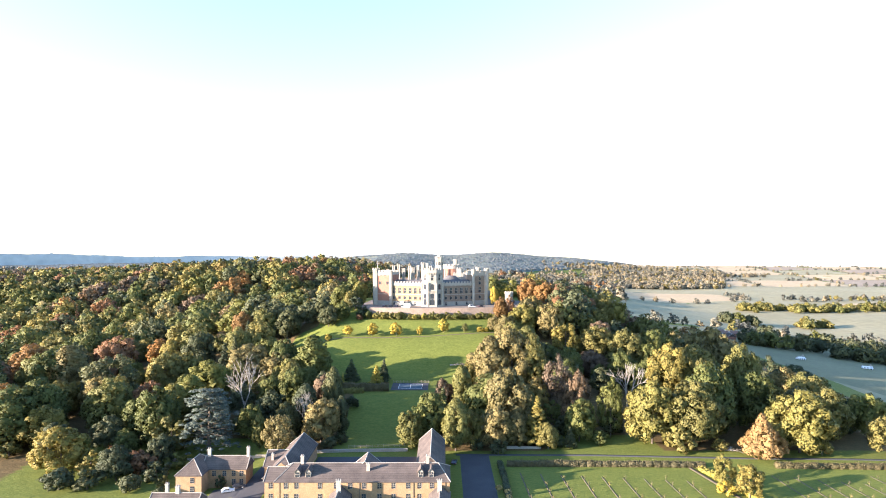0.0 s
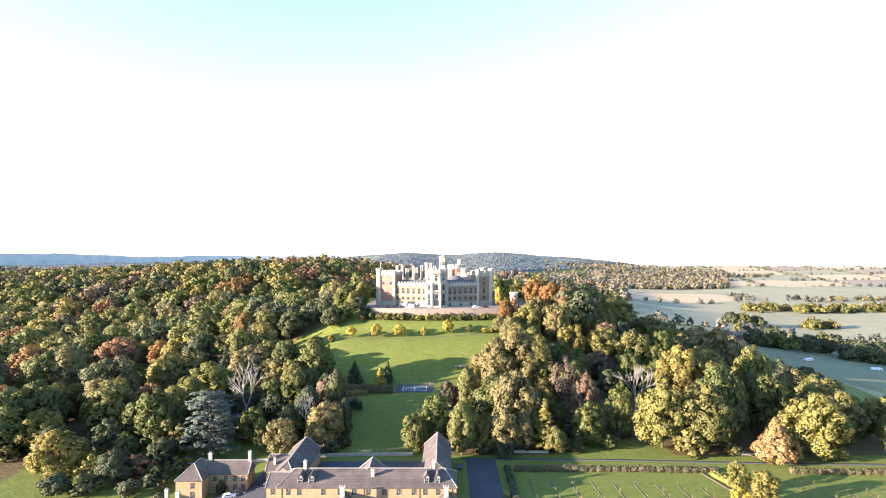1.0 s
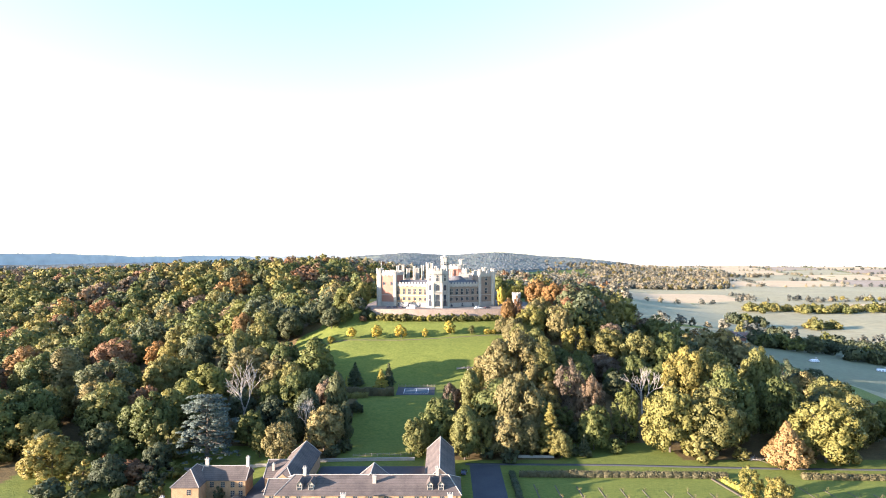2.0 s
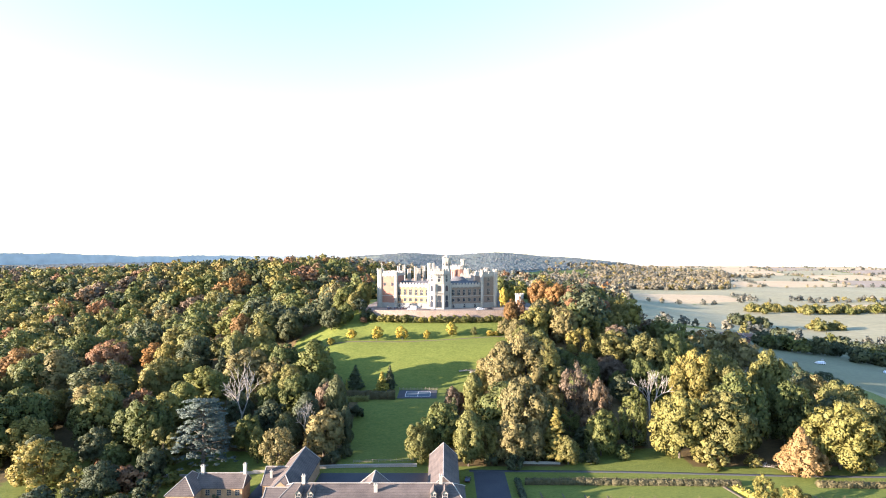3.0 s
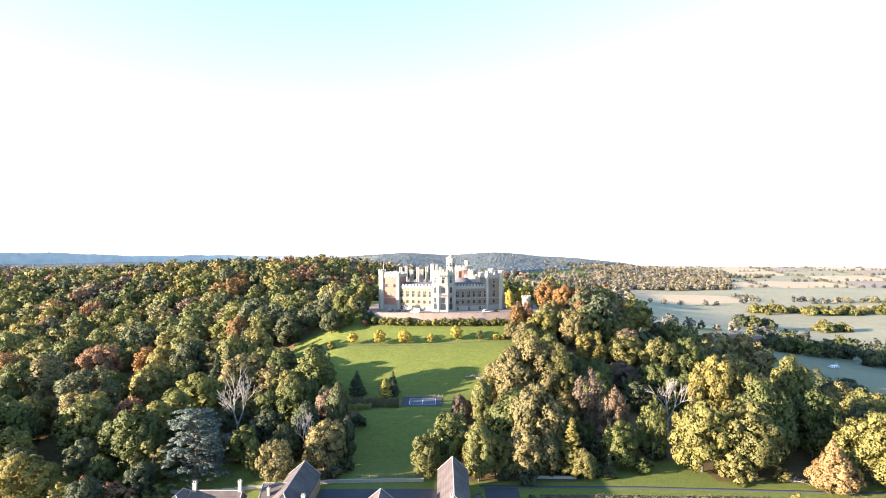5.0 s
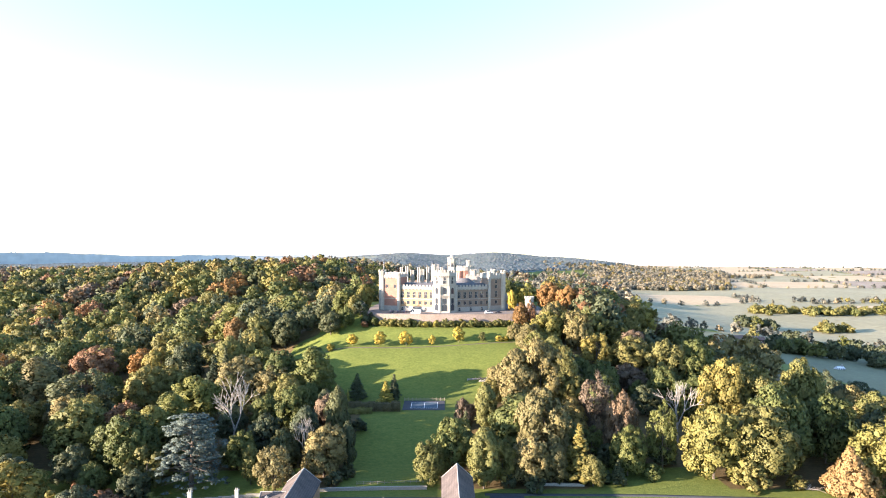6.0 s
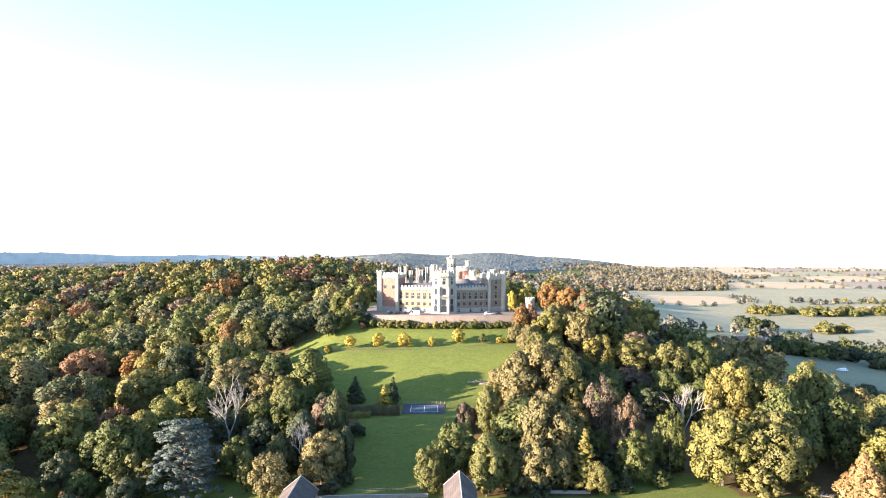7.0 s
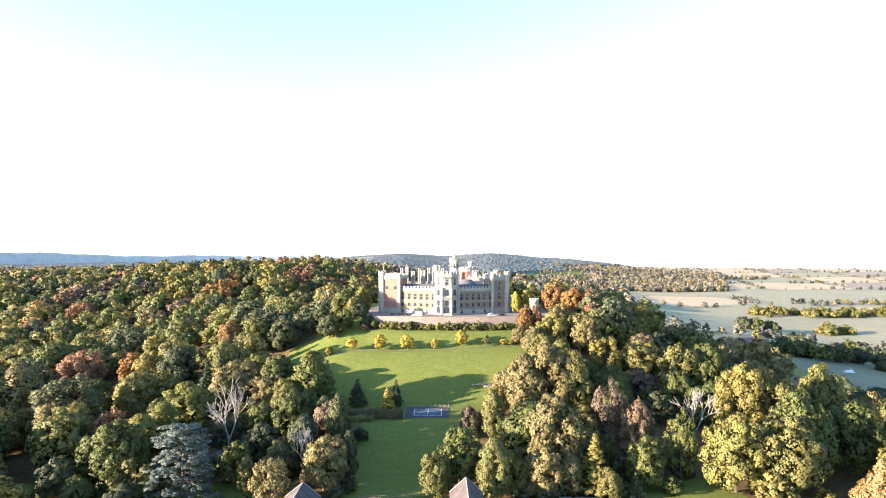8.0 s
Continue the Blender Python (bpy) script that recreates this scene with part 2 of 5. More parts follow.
def land(x, y):
    """Height of the ground: a valley floor with stables, the castle's spur, wooded hills behind, a low vale to the right."""
    x, y = np.asarray(x, dtype=float), np.asarray(y, dtype=float)
    base = -37 * step(150, 560, x - 0.02 * y) - 4 * step(-45, -95, x) * step(300, 200, y)
    bay = y - 0.0022 * np.minimum((x + 6) ** 2, 2500)
    rise = 9 * step(258, 310, y) + 19.5 * step(331, 384, y) + 8 * step(378, 400, bay) + 6.5 * step(402.0, 406.0, bay)
    fall = 1 - step(505, 640, y)
    side = 1 - 0.32 * step(-62, -110, x) - 0.68 * step(-95, -290, x) - 1.0 * step(72, 190, x)
    spur = rise * fall * np.clip(side, 0, 1)
    back = 56 * step(500, 900, y + 0.10 * x) * (1 - step(-250, 70, x)) * (1 - 0.5 * step(-120, -850, x)) * (1 - 0.5 * step(1300, 2300, y))
    hill = 74 * np.exp(-(((x - 600) / 560) ** 2 + ((y - 3500) / 620) ** 2)) + 40 * np.exp(-(((x + 250) / 700) ** 2 + ((y - 3300) / 700) ** 2))
    far = 32 * step(2600, 4800, np.hypot(x, y)) * step(-900, 700, x)
    bumps = 1.2 * np.sin(x * 0.021 + 1.3) * np.sin(y * 0.017) * step(420, 800, np.hypot(x + 20, y - 330))
    return base + spur + back + hill + far + bumps


def z_at(x, y):
    return float(land(x, y))


def open_lawn(x, y):
    """True on the castle's lawn, terrace, meadow, stable yard and orchard, where no wood grows."""
    if y < 246:
        return x > (-130 if y < 240 else -66) or y < 150
    if y < 264 and 46 < x < 84:
        return True
    left = np.interp(y, [246, 256, 312, 330, 345, 372, 398, 412, 520], [-40, -40, -42, -58, -84, -95, -92, -74, -60])
    right = np.interp(y, [246, 256, 312, 330, 350, 385, 405, 412, 520], [-17, -17, -4, 3, 20, 38, 44, 62, 62])
    return left < x < right and y < 520


def spread(values):
    out = [values[0][0]]
    for a, b, s in values:
        n = max(1, round((b - a) / s))
        out += [a + (b - a) * i / n for i in range(1, n + 1)]
    return np.array(out)


gx = spread([(-5000, -1500, 140), (-1500, -400, 40), (-400, -140, 10), (-140, 140, 4), (140, 400, 10), (400, 1500, 40), (1500, 5000, 140)])
gy = spread([(-5000, -500, 250), (-500, 150, 25), (150, 430, 4), (430, 560, 8), (560, 1200, 20), (1200, 2600, 60), (2600, 5000, 100)])
GX, GY = np.meshgrid(gx, gy)
GZ = land(GX, GY)
idx = np.arange(GX.size).reshape(GX.shape)
quads = np.stack([idx[:-1, :-1], idx[:-1, 1:], idx[1:, 1:], idx[1:, :-1]], -1).reshape(-1, 4)
me = mesh_of("ground", np.stack([GX, GY, GZ], -1).reshape(-1, 3), quads, GROUND, True)
att = me.attributes.new("woodland", "FLOAT", "POINT")
wood_mask = np.array([0.0 if (open_lawn(a, b) or open_lawn(a - 6, b) or open_lawn(a + 6, b) or (b < 266 and -165 < a < -60) or (b < 262 and 40 < a <= 74) or (b < 245 and a > 74) or (a > 230 and b < 4000)) else 1.0 for a, b in zip(GX.ravel(), GY.ravel())], dtype=np.float32)
att.data.foreach_set("value", wood_mask)
ground = tagged(new("ground", me), "rolling parkland ground of grass and leaf litter", "ground", kind="structure")


def sheet(name, corners, nu, nv, material, lift, label, category, kind="structure"):
    """A four-cornered patch laid over the ground, with its edges tucked in."""
    a, b, c, d = (np.array(p, dtype=float) for p in corners)
    u, v = np.meshgrid(np.linspace(0, 1, nu + 1), np.linspace(0, 1, nv + 1))
    u, v = u[..., None], v[..., None]
    p = (a * (1 - u) + b * u) * (1 - v) + (d * (1 - u) + c * u) * v
    z = land(p[..., 0], p[..., 1]) + lift
    z[0], z[-1], z[:, 0], z[:, -1] = z[0] - lift - 0.3, z[-1] - lift - 0.3, z[:, 0] - lift - 0.3, z[:, -1] - lift - 0.3
    i = np.arange(z.size).reshape(z.shape)
    q = np.stack([i[:-1, :-1], i[:-1, 1:], i[1:, 1:], i[1:, :-1]], -1).reshape(-1, 4)
    return tagged(new(name, mesh_of(name, np.concatenate([p, z[..., None]], -1).reshape(-1, 3), q, material, True)), label, category, kind=kind)


def strip(name, points, width, material, lift, label, category):
    """A road or path along a line, over the ground."""
    pts = []
    for (x0, y0), (x1, y1) in zip(points, points[1:]):
        n = max(1, int(math.hypot(x1 - x0, y1 - y0) / 4))
        pts += [(x0 + (x1 - x0) * i / n, y0 + (y1 - y0) * i / n) for i in range(n)]
    pts.append(points[-1])
    vs, fs = [], []
    for k, (x, y) in enumerate(pts):
        x0, y0 = pts[max(0, k - 1)]
        x1, y1 = pts[min(len(pts) - 1, k + 1)]
        d = math.hypot(x1 - x0, y1 - y0)
        nx, ny = -(y1 - y0) / d, (x1 - x0) / d
        for s, dz in ((-0.55, -0.3), (-0.5, lift), (0, lift + 0.03), (0.5, lift), (0.55, -0.3)):
            px, py = x + nx * s * width, y + ny * s * width
            vs.append((px, py, max(z_at(px, py), z_at(x, y) - 0.3) + dz))
        if k:
            fs += [(5 * k - 5 + j, 5 * k - 4 + j, 5 * k + 1 + j, 5 * k + j) for j in range(4)]
    return tagged(new(name, mesh_of(name, vs, fs, material, True)), label, category, kind="structure")
# ---- the castle ----
def merlons(bm, x0, x1, y, z, m, w=1.25, gap=1.05, h=1.15, t=0.55):
    """A battlement along local x at depth y."""
    n = max(2, round((x1 - x0 + gap) / (w + gap)))
    p = (x1 - x0 + gap) / n
    for i in range(n):
        box(bm, x0 + i * p, x0 + i * p + p - gap, y, y + t, z, z + h, m)


def window_mesh(w, h, lights=2, arch=False, dress=STONE, border=0.28, proud=0.16, rows=0):
    """A dressed window, one shell: a proud surround whose lights are sunk to the glass. Its foot is at z 0, its face looks along -y."""
    bm = bmesh.new()
    rows = rows or (2 if h > 1.6 else 1)
    if arch:
        out = [(-w / 2 - border, -0.2), (w / 2 + border, -0.2)] + [((w / 2 + border) * math.cos(t), h + (w / 2 + border) * math.sin(t)) for t in (0, 0.52, 1.05, 1.57, 2.09, 2.62, math.pi)]
        vs = prism(bm, out, -0.05, proud)
        front = [f for f in bm.faces if all(v in vs[len(out):] for v in f.verts)]
        bmesh.ops.inset_region(bm, faces=front, thickness=border, depth=-(proud - 0.03))
        for f in front:
            f.material_index = 1
        bmesh.ops.transform(bm, matrix=pose(0, 0, 0, 90, 0, 0), verts=bm.verts[:])
    else:
        xs = [-w / 2 - border / 2 + (w + border) * i / lights for i in range(lights + 1)]
        zs = [-border / 2 + (h + border) * i / rows for i in range(rows + 1)]
        xs[0], xs[-1], zs[0], zs[-1] = xs[0] - border / 2, xs[-1] + border / 2, zs[0] - border / 2, zs[-1] + border / 2
        g = [[bm.verts.new((x, -proud, z)) for x in xs] for z in zs]
        cells = [bm.faces.new((g[j][i], g[j][i + 1], g[j + 1][i + 1], g[j + 1][i])) for j in range(rows) for i in range(lights)]
        ring = [g[0][i] for i in range(lights + 1)] + [g[j][lights] for j in range(1, rows + 1)] + [g[rows][i] for i in range(lights - 1, -1, -1)] + [g[j][0] for j in range(rows - 1, 0, -1)]
        back = [bm.verts.new((v.co.x, 0.05, v.co.z)) for v in ring]
        for k in range(len(ring)):
            bm.faces.new((ring[k - 1], back[k - 1], back[k], ring[k]))
        bm.faces.new(back)
        for f in cells:
            bmesh.ops.inset_individual(bm, faces=[f], thickness=border * (0.62 if lights > 1 else 0.9) * (0.8 if border < 0.2 else 1), depth=-(proud - 0.03))
            f.material_index = 1
    bmesh.ops.recalc_face_normals(bm, faces=bm.faces[:])
    me = bpy.data.meshes.new("window")
    bm.to_mesh(me)
    bm.free()
    me.materials.append(dress)
    me.materials.append(GLASS)
    return me


def fit_window(mesh, parent, m, name="window"):
    w = new(name, mesh)
    w.parent = parent
    w.matrix_basis = m
    return w


CZ = 43.0
castle = thing("castle", "large battlemented castle of golden stone and brick on a hilltop terrace", "castle", (0, 0, 0))
W_TALL, W_SMALL, W_SLIT = window_mesh(1.5, 3.4), window_mesh(1.35, 1.6), window_mesh(0.9, 1.7, 1)
W_ARCH, W_DOOR = window_mesh(1.7, 2.6, 2, True), window_mesh(2.4, 2.6, 3, True)


def wing(x, y, turn, length, depth, material, label, windows):
    """A two-storey range with a plinth, string courses, a battlemented parapet and a lead roof behind it."""
    m = pose(x, y, CZ, 0, 0, turn)
    bm = bmesh.new()
    box(bm, 0, length, 0, depth, -1, 16.0, m)
    body = part("wing_wall", bm, material, castle, label)
    bm = bmesh.new()
    box(bm, 0.01, length - 0.01, -0.35, 0, -1, 3.2, m)
    part("plinth", bm, STONE_DARK, body)
    bm = bmesh.new()
    box(bm, 0, length, -0.25, 0, 8.0, 8.35, m)
    part("string_course", bm, STONE, body)
    bm = bmesh.new()
    box(bm, 0, length, -0.4, 0, 14.6, 15.2, m)
    for i in range(int(length / 1.0)):
        box(bm, 0.3 + i * 1.0, 0.75 + i * 1.0, -0.38, 0, 14.0, 14.603, m)
    part("corbel_table", bm, STONE, body)
    bm = bmesh.new()
    box(bm, 0, length, -0.4, 0.25, 15.2, 16.2, m)
    merlons(bm, 0, length, -0.4, 16.2, m)
    part("parapet", bm, STONE, body)
    bm = bmesh.new()
    vs = [bm.verts.new(m @ Vector(p)) for p in ((0, 0.6, 16.05), (length, 0.6, 16.05), (length, depth, 16.05), (0, depth, 16.05), (0, depth * 0.55, 18.4), (length, depth * 0.55, 18.4))]
    for f in ((0, 1, 5, 4), (2, 3, 4, 5), (0, 4, 3), (1, 2, 5), (3, 2, 1, 0)):
        bm.faces.new([vs[i] for i in f])
    part("roof", bm, LEAD, body)
    for i in range(windows):
        u = length * (i + 0.5) / windows
        fit_window(W_TALL, body, m @ pose(u, -0.02, 9.2))
        fit_window(W_SMALL, body, m @ pose(u, -0.02, 4.9))
        if i % 2 == 0:
            fit_window(W_SLIT, body, m @ pose(u, -0.37, 0.9))
    for i in range(windows + 1):
        bm = bmesh.new()
        u = min(length - 0.35, max(0.35, length * i / windows))
        box(bm, u - 0.3, u + 0.3, -0.62, 0, -1, 9.0 if 0 < i < windows else 14.0, m)
        if i in (0, windows):
            part("buttress", bm, STONE, body)
        else:
            bm.free()
    return body


def square_tower(x, y, turn, width, depth, material, height, label, columns, rows):
    m = pose(x, y, CZ, 0, 0, turn)
    bm = bmesh.new()
    box(bm, 0, width, 0, depth, -1, height, m)
    body = part("tower_wall", bm, material, castle, label)
    bm = bmesh.new()
    box(bm, -0.3, width + 0.3, -0.35, depth + 0.3, -1, 3.4, m)
    part("plinth", bm, STONE_DARK, body)
    bm = bmesh.new()
    box(bm, -0.4, width + 0.4, -0.4, depth + 0.4, height - 1.4, height - 0.6, m)
    for i in range(int(width / 1.1)):
        box(bm, 0.3 + i * 1.1, 0.85 + i * 1.1, -0.38, 0, height - 2.2, height - 1.4, m)
    part("corbel_table", bm, STONE, body)
    bm = bmesh.new()
    box(bm, -0.12, width + 0.12, -0.2, depth + 0.1, 8.0, 8.35, m)
    part("string_course", bm, STONE, body)
    bm = bmesh.new()
    for a, b in ((-0.4, width + 0.4),):
        box(bm, a, b, -0.4, 0.2, height - 0.6, height + 0.5, m)
        box(bm, a, b, depth - 0.2, depth + 0.4, height - 0.6, height + 0.5, m)
        merlons(bm, a, b, -0.4, height + 0.5, m, h=1.3)
        merlons(bm, a, b, depth - 0.2, height + 0.5, m, h=1.3)
        box(bm, a, a + 0.6, 0.2, depth - 0.2, height - 0.6, height + 0.5, m)
        box(bm, b - 0.6, b, 0.2, depth - 0.2, height - 0.6, height + 0.5, m)
        side = m @ pose(a, 0, 0, 0, 0, 90)
        merlons(bm, 1.2, depth - 1, -0.6, height + 0.5, side, h=1.3)
        merlons(bm, 1.2, depth - 1, -(b - a), height + 0.5, side, h=1.3)
    part("parapet", bm, STONE, body)
    for i in range(columns):
        for z, mesh in rows:
            fit_window(mesh, body, m @ pose(width * (i + 0.5) / columns, -0.03, z))
    return body, m


def turret(x, y, r, z0, z1, parent, sides=8, name="turret"):
    """A slim polygonal turret with a corbelled, battlemented head."""
    bm = bmesh.new()
    prism(bm, ngon(x, y, r, sides, 0.5), z0, z1 - 3.2)
    prism(bm, ngon(x, y, r + 0.25, sides, 0.5), z1 - 3.2, z1 - 2.7)
    prism(bm, ngon(x, y, r + 0.05, sides, 0.5), z1 - 2.7, z1 - 1.6)
    prism(bm, ngon(x, y, r + 0.35, sides, 0.5), z1 - 1.6, z1 - 0.9)
    for i, (px, py) in enumerate(ngon(x, y, r + 0.08, sides, 0.0)):
        box(bm, -0.4, 0.4, -0.22, 0.22, z1 - 0.9, z1, pose(px, py, 0, 0, 0, math.degrees(math.atan2(py - y, px - x)) + 90))
    return part(name, bm, STONE, parent)


wing(-37.0, 433.5, -21.4, 24.7, 14, IRONSTONE, "golden ironstone range lit by low sun", 6)
wing(0.0, 424.5, 22.9, 24.4, 14, IRONSTONE_GREY, "grey-brown stone range with pale dressings", 6)
tl, ml = square_tower(-48.6, 436.6, -21.4, 12.2, 12, BRICK_RED, 23.5, "red brick tower with pale stone corners", 2, [(15.3, W_SMALL)])
bm = bmesh.new()
box(bm, 11.0, 12.25, -0.12, 0.02, 3.5, 21.5, ml)
part("pilaster", bm, STONE, tl)
tr, mr = square_tower(21.6, 433.0, 22.9, 10.8, 11, IRONSTONE_GREY, 23.0, "grey-brown stone corner tower", 1,
                      [(5.0, W_SMALL), (9.4, W_TALL), (15.2, W_SMALL), (18.6, W_SLIT)])
turret(-49.0, 437.6, 2.3, CZ - 1, CZ + 27.0, tl)
turret(-37.6, 432.6, 1.2, CZ - 1, CZ + 24.8, tl)
turret(31.6, 437.0, 1.6, CZ - 1, CZ + 26.6, tr)
turret(22.0, 432.8, 1.1, CZ - 1, CZ + 26.2, tr)
bm = bmesh.new()
shaft(bm, (-48, 438, CZ + 27), (-48, 438, CZ + 32), 0.12, 0.06)
part("flagpole", bm, WHITE, tl)

# the many-sided tower in the middle, with arcaded lower storeys
OX, OY, OR = -7.6, 425.0, 7.6
bm = bmesh.new()
prism(bm, ngon(OX, OY, OR, 8, 0.5), CZ - 1, CZ + 24.5)
octagon = part("tower_wall", bm, STONE, castle, "pale limestone many-sided tower with arched windows")
for name, r, z0, z1 in (("plinth", 0.6, -1, 1.2), ("string_course", 0.35, 9.3, 9.9), ("string_course", 0.35, 17.6, 18.0), ("cornice", 0.5, 23.6, 24.6)):
    bm = bmesh.new()
    prism(bm, ngon(OX, OY, OR + r, 8, 0.5), CZ + z0, CZ + z1)
    part(name, bm, STONE, octagon)
bm = bmesh.new()
corner = ngon(OX, OY, OR + 0.45, 8, 0.5)
flat = OR * math.cos(math.pi / 8)
for i in range(8):
    ang = 360 / 8 * (i + 1)
    m = pose(OX, OY, CZ, 0, 0, ang + 90) @ pose(0, -flat - 0.4, 0)
    half = OR * math.sin(math.pi / 8)
    box(bm, -half - 0.1, half + 0.1, 0, 0.55, 24.6, 25.6, m)
    merlons(bm, -half, half, 0, 25.6, m, h=1.5, w=1.1, gap=0.9)
    for k in range(5):
        box(bm, -half + 0.4 + k * 1.15, -half + 0.9 + k * 1.15, -0.12, 0.4, 22.8, 23.6, m)
part("parapet", bm, STONE, octagon)
for i in range(8):
    ang = 360 / 8 * (i + 1)
    if math.sin(radians(ang)) > 0.3:
        continue
    m = pose(OX, OY, CZ, 0, 0, ang + 90) @ pose(0, -flat - 0.02, 0)
    fit_window(W_DOOR, octagon, m @ pose(0, 0, 1.6), "arch")
    fit_window(W_ARCH, octagon, m @ pose(0, 0, 6.0))
    fit_window(W_ARCH, octagon, m @ pose(0, 0, 12.3))
    fit_window(W_SMALL, octagon, m @ pose(0, 0, 18.8))
    fit_window(W_SLIT, octagon, m @ pose(0, 0, 21.3))
    bm = bmesh.new()
    box(bm, -2.6, 2.6, -0.9, 0, 10.0, 10.3, m)
    for k in range(9):
        box(bm, -2.5 + k * 0.6, -2.35 + k * 0.6, -0.85, -0.7, 10.3, 11.1, m)
    box(bm, -2.6, 2.6, -0.9, -0.68, 11.1, 11.3, m)
    part("balcony", bm, STONE, octagon)
for k, (px, py) in enumerate(ngon(OX, OY, OR + 0.1, 8, 0.5)):
    if py < OY + 2:
        bm = bmesh.new()
        prism(bm, ngon(px, py, 0.75, 6), CZ - 1, CZ + 16.5)
        prism(bm, ngon(px, py, 0.95, 6), CZ + 16.5, CZ + 17.0)
        part("buttress", bm, STONE, octagon)
turret(-14.2, 427.0, 1.4, CZ + 20, CZ + 31.0, octagon)
stair = turret(-2.6, 429.0, 3.0, CZ + 10, CZ + 35.4, octagon, name="stair_turret")
bm = bmesh.new()
bmesh.ops.create_cone(bm, cap_ends=True, segments=8, radius1=1.9, radius2=0.9, depth=1.4, matrix=pose(-2.6, 429, CZ + 35.8))
part("cap", bm, STONE, stair)
bm = bmesh.new()
shaft(bm, (-2.6, 429, CZ + 36), (-2.6, 429, CZ + 39.5), 0.13, 0.06)
part("flagpole", bm, WHITE, stair)
for i in range(6):
    a = 360 / 8 * i + 180
    m = pose(-2.6, 429, CZ, 0, 0, a + 90) @ pose(0, -2.8, 0)
    fit_window(W_SLIT, stair, m @ pose(0, 0, 29.5))

# ranges round the inner court, chimneys, round keep
bm = bmesh.new()
box(bm, -50, -36, 447, 500, CZ - 1, CZ + 17)
box(bm, -36, 34, 486, 500, CZ - 1, CZ + 17)
box(bm, 18, 34, 448, 486, CZ - 1, CZ + 18)
merlons(bm, -50, -36, 447, CZ + 17, None)
merlons(bm, 18, 34, 448, CZ + 18, None)
merlons(bm, -36, 34, 486, CZ + 17, None)
part("rear_range", bm, IRONSTONE_GREY, castle)
bm = bmesh.new()
box(bm, -38, -15, 448, 462, CZ - 1, CZ + 17.5)
box(bm, -4, 18, 448, 466, CZ - 1, CZ + 17.5)
part("inner_range", bm, STONE_DARK, castle)
bm = bmesh.new()
box(bm, 8, 24, 462, 476, CZ + 10, CZ + 22)
merlons(bm, 8, 24, 462, CZ + 22, None)
merlons(bm, 0, 14, -24, CZ + 22, pose(0, 462, 0, 0, 0, 90))
part("upper_hall", bm, STONE_DARK, castle, "grey stone upper hall with battlements")
bm = bmesh.new()
bmesh.ops.create_cone(bm, cap_ends=True, segments=20, radius1=8.0, radius2=3.0, depth=3.6, matrix=pose(6.0, 445, CZ + 19.2))
part("roof", bm, LEAD, castle, "blue-grey lead conical roof")
bm = bmesh.new()
prism(bm, ngon(7.5, 478, 7.0, 20), CZ + 5, CZ + 25.5)
keep = part("round_keep", bm, BRICK_RED, castle, "red brick round tower with pale parapet")
bm = bmesh.new()
prism(bm, ngon(7.5, 478, 7.5, 20), CZ + 25.5, CZ + 27.6)
for i in range(16):
    a = 360 / 16 * i
    box(bm, -0.9, 0.9, -0.35, 0.35, CZ + 27.6, CZ + 28.8, pose(7.5, 478, 0, 0, 0, a) @ pose(0, -7.1, 0))
part("parapet", bm, STONE, keep)
turret(10.0, 473.0, 1.6, CZ + 20, CZ + 33.0, keep)
turret(13.0, 464.0, 2.2, CZ + 15, CZ + 26.5, castle)
turret(27.0, 462.0, 1.7, CZ + 12, CZ + 27.0, castle)


def chimney(x, y, z0, z1, w, parent, shafts=2):
    bm = bmesh.new()
    box(bm, x - w, x + w, y - 0.9, y + 0.9, z0, z0 + 3)
    for k in range(shafts):
        cx = x + (k - (shafts - 1) / 2) * (2 * w / shafts)
        prism(bm, ngon(cx, y, w / shafts * 0.92, 8, 0.5), z0 + 3, z1 - 0.7)
        prism(bm, ngon(cx, y, w / shafts * 1.15, 8, 0.5), z1 - 0.7, z1 - 0.3)
        prism(bm, ngon(cx, y, w / shafts * 0.85, 8, 0.5), z1 - 0.3, z1)
    return part("chimney", bm, STONE, parent)


for x, y, top, n in ((-41.5, 452, 25.5, 2), (-37.0, 450, 28.5, 2), (-34.0, 462, 29.0, 2), (-29.5, 449, 26.5, 3), (-25.5, 460, 28.0, 2), (-22.5, 448, 27.0, 3),
                     (-19.0, 458, 28.5, 2), (-16.0, 470, 29.0, 2), (-12.5, 474, 30.0, 2), (-9.5, 466, 28.0, 2), (2.0, 456, 24.5, 2), (20.0, 452, 25.0, 2)):
    chimney(x, y, CZ + 14, CZ + top, 1.15 + 0.25 * (n - 2), castle, n)
# gate arch beside the corner tower
bm = bmesh.new()
m = pose(32.0, 439.0, CZ, 0, 0, 23)
box(bm, 0, 1.2, 0, 3, -1, 10, m)
box(bm, 5.2, 7.5, 0, 3, -1, 10, m)
box(bm, 1.2, 5.2, 0, 3, 6.2, 10, m)
for k in range(6):
    a0, a1 = math.pi * k / 6, math.pi * (k + 1) / 6
    prism(bm, [(3.2 + 2 * math.cos(a0), 4.2 + 2 * math.sin(a0)), (3.2 + 2.01 * math.cos(a0), 6.2), (3.2 + 2.01 * math.cos(a1), 6.2), (3.2 + 2 * math.cos(a1), 4.2 + 2 * math.sin(a1))],
          -3, 0, m @ pose(0, 0, 0, 90, 0, 0))
merlons(bm, 0, 7.5, 0, 10, m)
part("gate_arch", bm, STONE_DARK, castle)
